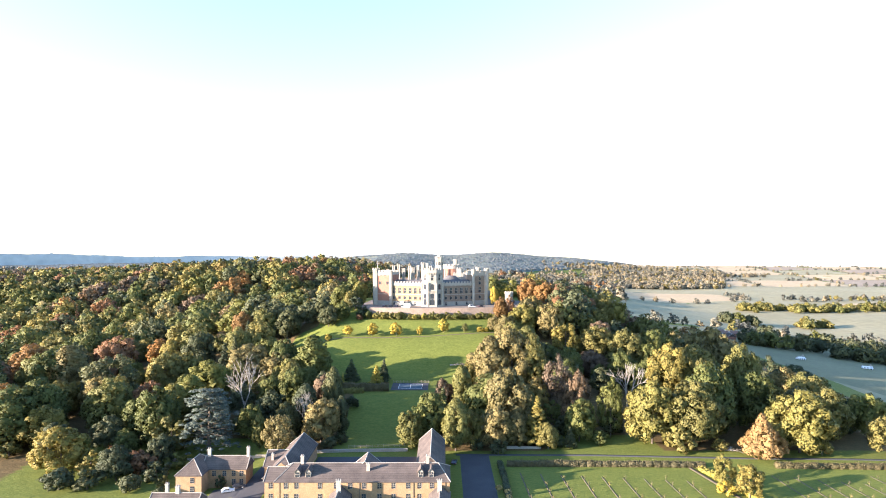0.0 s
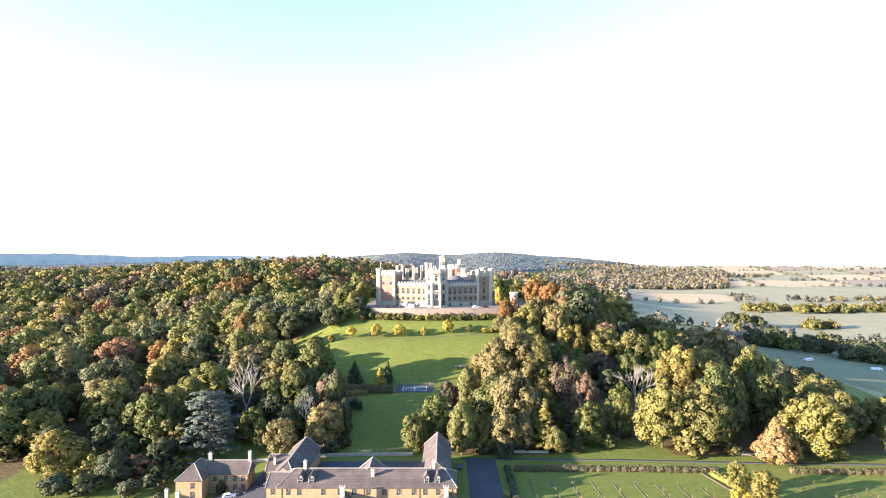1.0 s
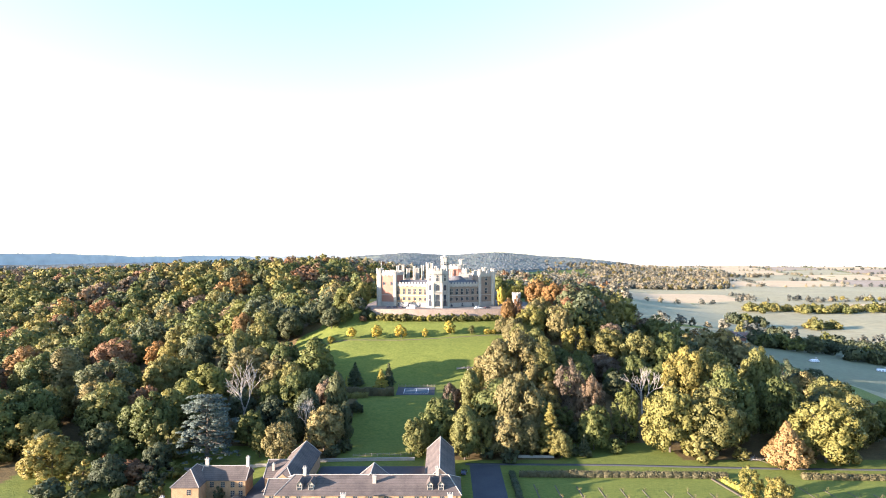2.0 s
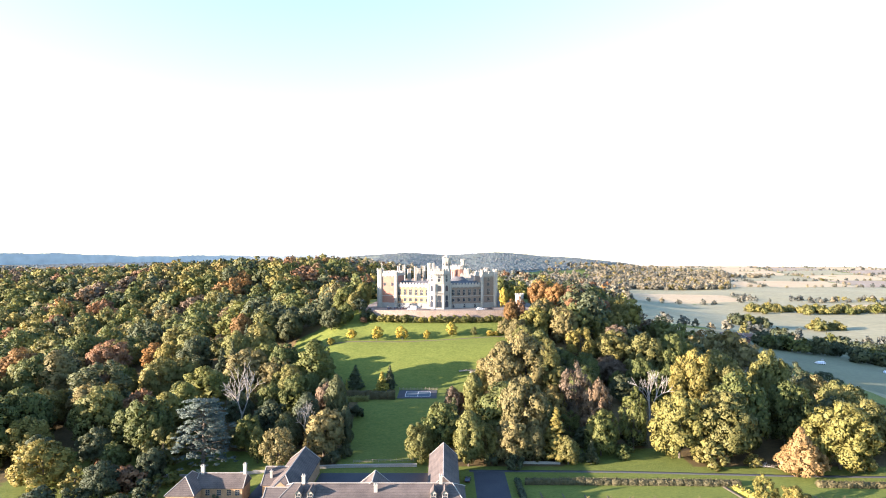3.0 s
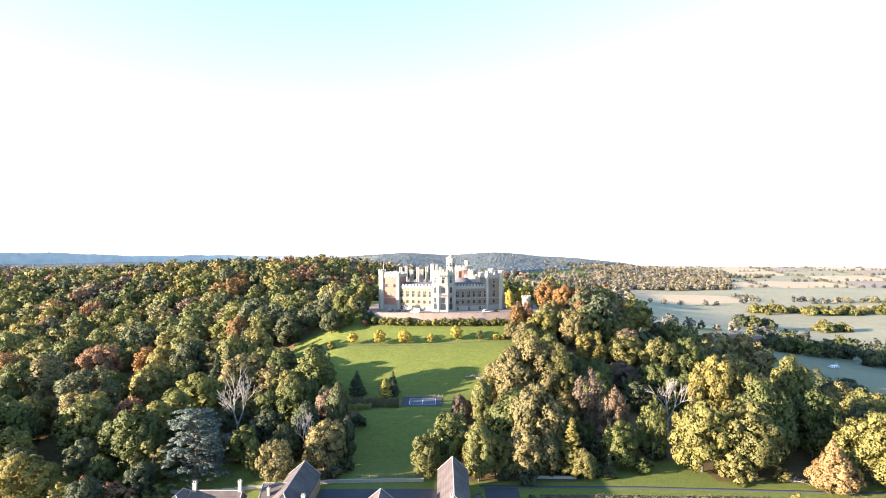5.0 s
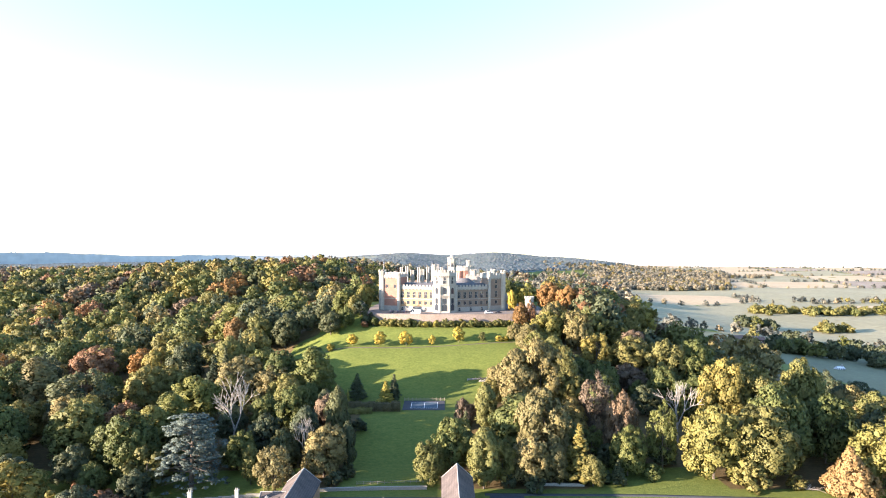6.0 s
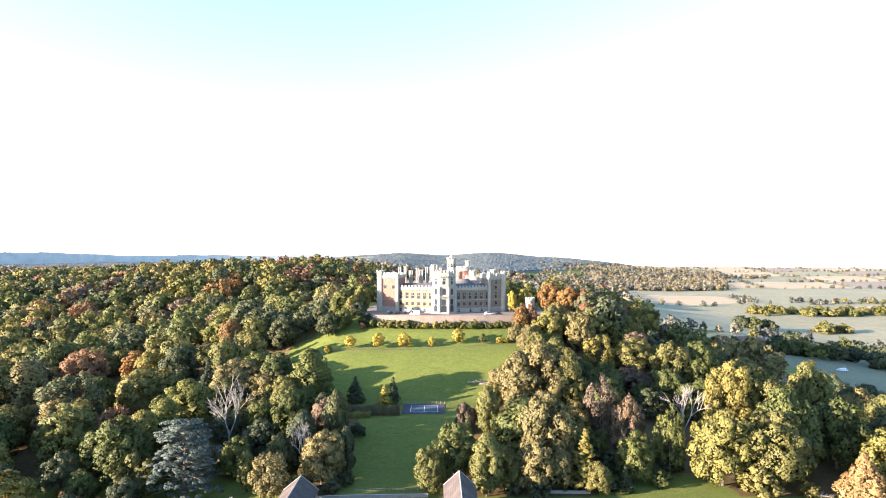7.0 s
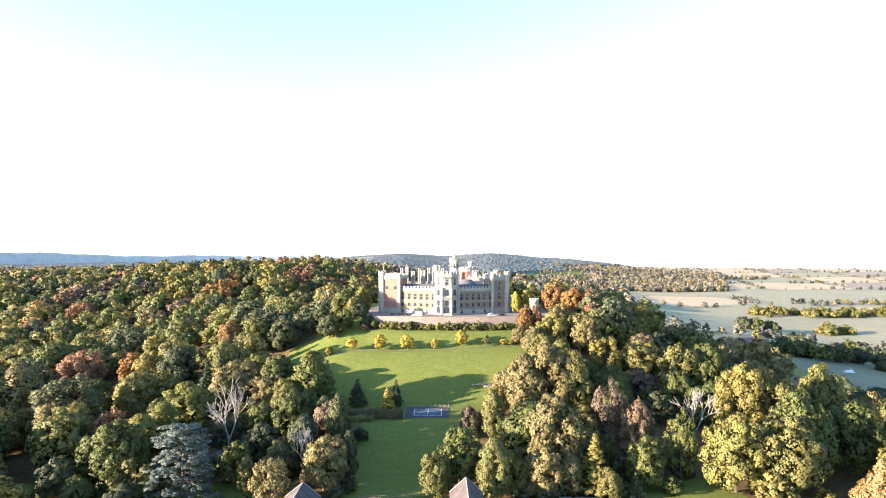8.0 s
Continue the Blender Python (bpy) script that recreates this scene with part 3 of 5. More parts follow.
# low outworks: a small round turret at each end of the terrace
for x, y, top in ((45.2, 411.5, 54.2), (-62.0, 424.0, 49.5)):
    e = thing("garden_turret", "small pale stone battlemented turret beside trees", "turret", (0, 0, 0), group="outwork turrets")
    t = turret(x, y, 2.6, z_at(x, y) - 1, top, e, 12)

# terrace: retaining wall with parapet, gravel on top
def bay_y(x, front):
    return front + 0.0022 * min((x + 6) ** 2, 2500)


terrace = thing("terrace", "curved stone retaining wall under a gravel castle terrace", "terrace", kind="structure")
bm = bmesh.new()
arc = [(x, bay_y(x, 402.6)) for x in range(-50, 43, 4)]
prism(bm, arc + [(56, 413), (60, 470), (40, 506), (-56, 506), (-60, 440), (-58, 414)], 36.0, CZ + 0.12)
part("terrace_floor", bm, GRAVEL, terrace)
bm = bmesh.new()
for (x0, y0), (x1, y1) in zip(arc, arc[1:]):
    a = math.degrees(math.atan2(y1 - y0, x1 - x0))
    d = math.hypot(x1 - x0, y1 - y0)
    m = pose(x0, y0, 0, 0, 0, a)
    box(bm, 0, d, -0.9, 0.02, 33.5, CZ + 0.7, m)
    box(bm, 0, d, -1.0, 0.1, CZ + 0.7, CZ + 0.9, m)
part("retaining_wall", bm, surface("mottled_terrace_stone", (0.15, 0.112, 0.088), (0.25, 0.19, 0.148), 0.12, 1.5, 0.9, stain=(0.13, 0.11, 0.075)), terrace)
# ---- stables, cottages and their yard ----
def roof_part(parent, x0, x1, y0, y1, ze, zr, along="x", hips=(0.0, 0.0), over=0.35, material=None, thick=0.22, label=""):
    """A pitched roof with overhanging eaves; hips: how far each ridge end stands in from the gable."""
    x0, x1, y0, y1 = x0 - over, x1 + over, y0 - over, y1 + over
    bm = bmesh.new()
    if along == "x":
        a, b = (x0 + hips[0], (y0 + y1) / 2, zr), (x1 - hips[1], (y0 + y1) / 2, zr)
    else:
        a, b = ((x0 + x1) / 2, y0 + hips[0], zr), ((x0 + x1) / 2, y1 - hips[1], zr)
    cs = [(x0, y0), (x1, y0), (x1, y1), (x0, y1)]
    lo = [bm.verts.new((x, y, ze - thick)) for x, y in cs]
    hi = [bm.verts.new((x, y, ze)) for x, y in cs]
    ra, rb = bm.verts.new(a), bm.verts.new(b)
    bm.faces.new(lo[::-1])
    for i in range(4):
        bm.faces.new((lo[i], lo[(i + 1) % 4], hi[(i + 1) % 4], hi[i]))
    if along == "x":
        for f in ((hi[0], hi[1], rb, ra), (hi[2], hi[3], ra, rb), (hi[3], hi[0], ra), (hi[1], hi[2], rb)):
            bm.faces.new(f)
        lines = [(ra, rb), (hi[0], ra), (hi[3], ra), (hi[1], rb), (hi[2], rb)]
    else:
        for f in ((hi[1], hi[2], rb, ra), (hi[3], hi[0], ra, rb), (hi[0], hi[1], ra), (hi[2], hi[3], rb)):
            bm.faces.new(f)
        lines = [(ra, rb), (hi[0], ra), (hi[1], ra), (hi[2], rb), (hi[3], rb)]
    segs = [(p.co.copy(), q.co.copy()) for p, q in lines]
    roof = part("roof", bm, material or SLATE_ROOF, parent, label)
    bm = bmesh.new()
    for p, q in segs:
        shaft(bm, p, q, 0.16, 0.16, 6)
    part("ridge_tiles", bm, STONE_DARK, roof)
    return roof


def slate_roof_material():
    """Stone slates in level courses, each course a small step, with lichen and patches."""
    m, nt, b = nodes_of("stone_slate_roof")
    co = nt.nodes.new("ShaderNodeTexCoord")
    wave = nt.nodes.new("ShaderNodeTexWave")
    wave.wave_type, wave.bands_direction, wave.wave_profile = "BANDS", "Z", "SAW"
    wave.inputs["Scale"].default_value = 0.7
    wave.inputs["Distortion"].default_value = 0.3
    nt.links.new(co.outputs["Object"], wave.inputs["Vector"])
    c = ramp(nt, tex_noise(nt, 0.25, 6), [(0.3, (0.042, 0.035, 0.032)), (0.68, (0.118, 0.094, 0.080))])
    c = mixed(nt, c, ramp(nt, tex_noise(nt, 3.5, 6, 0.7), [(0.3, (0.028, 0.024, 0.023)), (0.75, (0.15, 0.122, 0.102))]), 0.4)
    c = mixed(nt, c, ramp(nt, wave.outputs["Fac"], [(0.0, (0.6, 0.6, 0.6)), (0.35, (1.05, 1.05, 1.05))]), 0.6, "MULTIPLY")
    nt.links.new(c, b.inputs["Base Color"])
    b.inputs["Roughness"].default_value = 0.9
    b.inputs["Specular IOR Level"].default_value = 0.08
    bumped(nt, b, wave.outputs["Fac"], 0.5, 0.08)
    return m


SLATE_ROOF = slate_roof_material()
W_SASH = window_mesh(1.15, 1.6, 2, False, STONE, 0.11, 0.08, 3)
W_SASH_LOW = window_mesh(1.2, 1.9, 2, False, STONE, 0.11, 0.08, 3)
W_DORMER = window_mesh(1.1, 1.3, 2, False, STONE, 0.14, 0.08, 2)


def walls(parent, x0, x1, y0, y1, z0, z1, gable=None, zr=0.0, material=None, name="wall"):
    """Solid masonry up to the eaves, with gable ends along x or y when given."""
    bm = bmesh.new()
    box(bm, x0, x1, y0, y1, z0, z1)
    if gable == "y":
        for y in (y0, y1 - 0.4):
            prism(bm, [(x0, z1), (x1, z1), ((x0 + x1) / 2, zr)], 0, 0.4, pose(0, y + 0.4, 0, 90, 0, 0))
    if gable == "x":
        for x in (x0, x1 - 0.4):
            prism(bm, [(y0, z1), (y1, z1), ((y0 + y1) / 2, zr)], 0, 0.4, pose(x, 0, 0, 0, 0, 90) @ pose(0, 0, 0, 90, 0, 0))
    return part(name, bm, material or IRONSTONE, parent)


def stack(parent, x, y, z0, z1, w=0.6, d=0.45, pots=2):
    """A chimney stack with a cap and pots."""
    bm = bmesh.new()
    box(bm, x - w, x + w, y - d, y + d, z0, z1 - 0.75)
    box(bm, x - w - 0.12, x + w + 0.12, y - d - 0.12, y + d + 0.12, z1 - 0.75, z1 - 0.5)
    ch = part("chimney", bm, STONE, parent)
    for k in range(pots):
        bm = bmesh.new()
        px = x + (k - (pots - 1) / 2) * w
        shaft(bm, (px, y, z1 - 0.5), (px, y, z1), 0.2, 0.15, 8)
        part("chimney_pot", bm, STONE_DARK, ch)
    return ch


def dormer(parent, x, y, z):
    """A gabled dormer with its window, looking to -y."""
    bm = bmesh.new()
    box(bm, x - 0.85, x + 0.85, y, y + 3.2, z, z + 1.75)
    body = part("dormer", bm, STONE, parent)
    roof = bmesh.new()
    for s in (-1, 1):
        vs = [(x + s * 1.1, y - 0.25, z + 1.6), (x, y - 0.25, z + 2.9), (x, y + 4.6, z + 2.9), (x + s * 1.1, y + 3.4, z + 1.6)]
        lo = [roof.verts.new(v) for v in vs]
        hi = [roof.verts.new((v[0], v[1], v[2] + 0.14)) for v in vs]
        for f in ((lo[3], lo[2], lo[1], lo[0]), hi) if s > 0 else (lo, (hi[3], hi[2], hi[1], hi[0])):
            roof.faces.new(f)
        for i in range(4):
            roof.faces.new((lo[i], lo[(i + 1) % 4], hi[(i + 1) % 4], hi[i]))
    bmesh.ops.recalc_face_normals(roof, faces=roof.faces[:])
    part("dormer_roof", roof, SLATE_ROOF, body)
    bm = bmesh.new()
    prism(bm, [(x - 0.85, z + 1.75), (x + 0.85, z + 1.75), (x, z + 2.78)], 0, 0.2, pose(0, y + 0.2, 0, 90, 0, 0))
    part("dormer_gable", bm, STONE, body)
    fit_window(W_DORMER, body, pose(x, y - 0.01, z + 0.3))


stables = thing("stable_block", "long golden stone stable block with slate roofs and dormers", "stables")
body = walls(stables, -54, 2, 192.5, 206.5, -1, 7.0)
roof_part(stables, -54, 2, 192.5, 206.5, 7.0, 10.6, "x", (4.5, 4.0))
for x in (-50.5, -47.1, -39.6, -34.4, -29.9, -25.5, -20.5, -16.0, -11.3, -7.7, -3.7):
    fit_window(W_SASH, body, pose(x, 192.49, 4.9))
    fit_window(W_SASH_LOW, body, pose(x, 192.49, 1.1))
for x in (-47.2, -43.7, -7.3, -3.9):
    dormer(stables, x, 194.0, 7.75)
for x in (-52.6, -26.9, -9.6, 0.6):
    bm = bmesh.new()
    shaft(bm, (x, 192.38, 0), (x, 192.38, 6.8), 0.07, 0.07, 6)
    part("drainpipe", bm, DOORPAINT, body)
stack(stables, -46.8, 199.5, 9.5, 13.4, 0.5)
stack(stables, -5.2, 199.5, 9.5, 13.4, 0.5)
stack(stables, -24.6, 196.6, 8.0, 11.8, 0.55, 0.35)
roof_part(stables, -30.5, -21.5, 199.6, 208.5, 7.2, 11.1, "y")
walls(stables, -30.5, -21.5, 204, 208.5, -1, 7.1, "y", 10.9)
# right wing
wr = walls(stables, -9.2, 0.4, 206.6, 236, -1, 6.7, "y", 11.0)
roof_part(stables, -9.2, 0.4, 203.5, 236, 6.7, 11.3, "y")
# left cross wing, the range before it and a lower annexe
wl = walls(stables, -60.3, -49.8, 204, 237, -2, 4.9, "y", 9.0)
roof_part(stables, -60.3, -49.8, 201, 237, 4.9, 9.4, "y", (9.0, 0.0))
wf = walls(stables, -57.6, -49.0, 193.4, 203.6, -2, 6.7, "x", 9.3)
roof_part(stables, -57.6, -49.0, 193.4, 203.6, 6.7, 9.7, "x", over=0.3)
walls(stables, -64.4, -60.4, 216, 228, -3, 3.6, "x", 7.4)
roof_part(stables, -64.4, -56.5, 216, 228, 3.6, 7.7, "x")
stack(stables, -62.0, 218.4, 4.6, 8.0, 0.4, 0.4, 1)
fit_window(W_SASH, wf, pose(-55.6, 193.39, 4.6))
fit_window(W_SASH_LOW, wf, pose(-55.6, 193.39, 0.9))
# projecting front wings
for x, w in ((-32.8, 3.2), (-1.2, 3.2)):
    walls(stables, x - w, x + w, 178, 192.3, -1, 3.0, "y", 5.6)
    roof_part(stables, x - w, x + w, 178, 193.5, 3.0, 5.9, "y")
    stack(stables, x, 188, 4.5, 9.6, 0.7, 0.45, 3)

cottage = thing("cottage", "golden stone two-storey cottage with steep slate roof and tall chimneys", "house")
cb = walls(cottage, -85.5, -70.2, 213.5, 221.5, -5, 3.6, "x", 6.9)
roof_part(cottage, -85.5, -70.2, 213.5, 221.5, 3.6, 7.1, "x")
cw = walls(cottage, -92.5, -83.6, 207.5, 221.6, -5, 3.5)
roof_part(cottage, -92.5, -83.6, 207.5, 221.6, 3.5, 7.9, "y", (4.8, 4.8))
stack(cottage, -84.6, 217.5, 6.0, 10.0, 0.55)
stack(cottage, -70.6, 217.5, 6.0, 10.6, 0.5)
for x in (-81.5, -77.8, -74.5, -71.8):
    fit_window(W_SASH, cb, pose(x, 213.49, 1.3))
for x in (-74.5, -71.8):
    fit_window(W_SASH_LOW, cb, pose(x, 213.49, -1.9))
fit_window(W_SASH, cw, pose(-86.8, 207.49, 1.0))
fit_window(W_SASH_LOW, cw, pose(-86.8, 207.49, -2.2))
bm = bmesh.new()
box(bm, -79.3, -78.2, 213.38, 213.52, -3.4, -1.2)
part("door", bm, DOORPAINT, cb)

lodge = thing("cottage", "small golden stone cottage with slate roof and paired chimneys", "house")
walls(lodge, -92, -77, 186, 195, -5, 1.2, "x", 4.2)
roof_part(lodge, -92, -77, 186, 195, 1.2, 4.4, "x")
stack(lodge, -88.5, 192.5, 2.0, 7.0, 0.5)
stack(lodge, -84.2, 190.5, 2.5, 7.0, 0.6)

# yard, drive, narrow strip and walls
sheet("courtyard", [(-51, 206), (-7.5, 206), (-7.5, 238.5), (-51, 238.5)], 20, 16, ASPHALT, 0.08, "dark asphalt courtyard behind the stables", "courtyard")
sheet("road", [(4.5, 120), (20, 120), (20, 241), (4.5, 241)], 6, 40, ASPHALT, 0.08, "dark asphalt drive beside the stables", "road")
# Narrow dark strip that runs along behind the hedge.
strip("road", [(5, 239), (60, 238), (120, 234), (240, 230)], 1.7, ASPHALT, 0.14, "narrow dark strip behind a hedge", "road")
sheet("road", [(-76, 150), (-62, 150), (-58, 240), (-70, 240)], 10, 30, ASPHALT, 0.08, "asphalt drive between cottage and stables", "road")
sheet("road", [(-82, 202), (-69, 202), (-69, 212.5), (-82, 212.5)], 8, 8, ASPHALT, 0.14, "parking bay before the cottage", "road")
strip("path", [(-80, 374), (-60, 377), (-30, 376.5), (0, 380), (45, 388)], 0.7, SOIL, 0.1, "trodden path along a row of golden trees", "path")


def wall_run(points, height, material, label, coping=True, thick=0.45):
    e = thing("garden_wall", label, "wall", group="garden walls")
    bm, top = bmesh.new(), bmesh.new()
    for (x0, y0), (x1, y1) in zip(points, points[1:]):
        d = math.hypot(x1 - x0, y1 - y0)
        n = max(1, int(d / 4))
        m = pose(x0, y0, 0, 0, 0, math.degrees(math.atan2(y1 - y0, x1 - x0)))
        for k in range(n):
            u = d * (k + 0.5) / n
            p = m @ Vector((u, 0, 0))
            z = z_at(p.x, p.y)
            box(bm, d * k / n, d * (k + 1) / n, -thick / 2, thick / 2, z - 1, z + height, m)
            box(top, d * k / n, d * (k + 1) / n, -thick / 2 - 0.08, thick / 2 + 0.08, z + height, z + height + 0.14, m)
    part("masonry", bm, material, e)
    part("coping", top, STONE, e)


wall_run([(-118, 240), (-98, 239.3), (-80, 240.2), (-66, 241), (-53, 241.5), (-40, 242.5), (-14.5, 243.5)], 1.0, STONE, "long pale stone garden wall behind cottage and stable yard")
wall_run([(26, 246.5), (40, 246)], 0.9, STONE, "short pale stone wall under trees")


def rail_fence(points, height=1.2, gap=2.4):
    e = thing("fence", "weathered timber post and rail fence on grass", "fence", group="fences")
    for (x0, y0), (x1, y1) in zip(points, points[1:]):
        d = math.hypot(x1 - x0, y1 - y0)
        n = max(1, round(d / gap))
        ps = [(x0 + (x1 - x0) * k / n, y0 + (y1 - y0) * k / n) for k in range(n + 1)]
        for x, y in ps:
            bm = bmesh.new()
            z = z_at(x, y)
            box(bm, x - 0.07, x + 0.07, y - 0.07, y + 0.07, z - 0.3, z + height)
            part("post", bm, TIMBER, e)
        for (xa, ya), (xb, yb) in zip(ps, ps[1:]):
            for h in (0.45, 0.95):
                bm = bmesh.new()
                shaft(bm, (xa, ya, z_at(xa, ya) + h), (xb, yb, z_at(xb, yb) + h), 0.06, 0.06, 4)
                part("rail", bm, TIMBER, e)


rail_fence([(-39, 247.5), (-27, 248.5), (-16, 249.5)])

# ---- sports court on the lawn ----
court = thing("tennis_court", "blue-grey hard tennis court with white lines on the lawn", "court")
bm = bmesh.new()
box(bm, -27.5, -8, 312.5, 330, 8.2, 9.14)
part("surface", bm, ASPHALT, court)
bm = bmesh.new()
box(bm, -23.8, -11.2, 315.6, 326.6, 9.1, 9.19)
part("playing_area", bm, COURT, court)
for x0, x1, y0, y1 in ((-23.8, -11.2, 315.6, 315.8), (-23.8, -11.2, 326.4, 326.6), (-23.8, -23.6, 315.8, 326.4), (-11.4, -11.2, 315.8, 326.4), (-17.6, -17.4, 315.8, 326.4)):
    bm = bmesh.new()
    box(bm, x0, x1, y0, y1, 9.15, 9.2)
    part("line", bm, WHITE, court)
rail_fence([(-27.5, 330.5), (-18, 330.6), (-8, 330.6)], 1.5, 1.9)


# ---- hedges ----
def hedge(points, height, width, colour, label, size=0.2, dens=26, wild=0.12):
    """A clipped hedge: a core with a skin of small leaf clumps."""
    r = np.random.default_rng(int(abs(points[0][0]) * 7 + height * 3))
    pieces = []
    for (x0, y0), (x1, y1) in zip(points, points[1:]):
        d = math.hypot(x1 - x0, y1 - y0)
        ux, uy = (x1 - x0) / d, (y1 - y0) / d
        n = max(1, int(d / 3))
        for k in range(n):
            cx, cy = x0 + ux * d * (k + 0.5) / n, y0 + uy * d * (k + 0.5) / n
            z = z_at(cx, cy)
            hh, ww = height * r.uniform(0.9, 1.06), width * r.uniform(0.9, 1.1)
            corner = np.array([(s * d / n * 0.52 * ux - t * ww * 0.42 * uy, s * d / n * 0.52 * uy + t * ww * 0.42 * ux, q) for q in (-0.4, hh * 0.93) for s, t in ((-1, -1), (1, -1), (1, 1), (-1, 1))])
            tri = np.array([(0, 2, 1), (0, 3, 2), (4, 5, 6), (4, 6, 7), (0, 1, 5), (0, 5, 4), (1, 2, 6), (1, 6, 5), (2, 3, 7), (2, 7, 6), (3, 0, 4), (3, 4, 7)])
            pieces.append((corner + (cx, cy, z), tri))
            m = int(dens * (2 * hh + ww) * (d / n) / 3)
            s = r.uniform(-0.5, 0.5, m) * d / n
            w = r.uniform(0, 2 * hh + ww, m)
            side = w < hh
            far_side = w > hh + ww
            q = np.where(side, w, np.where(far_side, 2 * hh + ww - w, hh))
            t = np.where(side, -ww / 2, np.where(far_side, ww / 2, w - hh - ww / 2))
            nt = np.where(side, -1.0, np.where(far_side, 1.0, 0.0))
            c = np.stack([cx + s * ux - t * uy, cy + s * uy + t * ux, z + q], 1) + r.normal(0, wild, (m, 3))
            nn = np.stack([-nt * uy, nt * ux, 1.0 * (nt == 0)], 1)
            pieces.append(leaf_cards(r, c, nn, size))
    v, f = joined(pieces)
    return tagged(new("hedge", mesh_of("hedge", v, f, LEAF[colour])), label, "hedge", "hedges")
# ---- trees ----
rng = np.random.default_rng(7)
_ico = bmesh.new()
bmesh.ops.create_icosphere(_ico, subdivisions=1, radius=1)
ICO0 = (np.array([v.co[:] for v in _ico.verts]), np.array([[v.index for v in f.verts] for f in _ico.faces]))
_ico.free()
_ico = bmesh.new()
bmesh.ops.create_icosphere(_ico, subdivisions=2, radius=1)
ICO1 = (np.array([v.co[:] for v in _ico.verts]), np.array([[v.index for v in f.verts] for f in _ico.faces]))
_ico.free()


def leaf_cards(r, centre, normal, size):
    """Small three-cornered sprays of leaves at the centres, facing about the normals."""
    n = len(centre)
    nn = normal + r.normal(0, 0.5, (n, 3))
    nn /= np.linalg.norm(nn, axis=1)[:, None]
    a = np.cross(nn, r.normal(0, 1, (n, 3)))
    a /= np.linalg.norm(a, axis=1)[:, None]
    b = np.cross(nn, a)
    s = 1.4 * size * r.uniform(0.55, 1.25, (n, 1))
    tri = [centre + s * (a * u + b * v) * r.uniform(0.65, 1.2, (n, 1)) + nn * s * r.normal(0, 0.2, (n, 1)) for u, v in ((-0.9, -0.55), (0.9, -0.55), (0, 1.0))]
    return np.stack(tri, 1).reshape(-1, 3), np.arange(3 * n).reshape(-1, 3)


def joined(pieces):
    vs, fs, n = [], [], 0
    for v, f in pieces:
        vs.append(v)
        fs.append(f + n)
        n += len(v)
    return np.concatenate(vs), np.concatenate(fs)


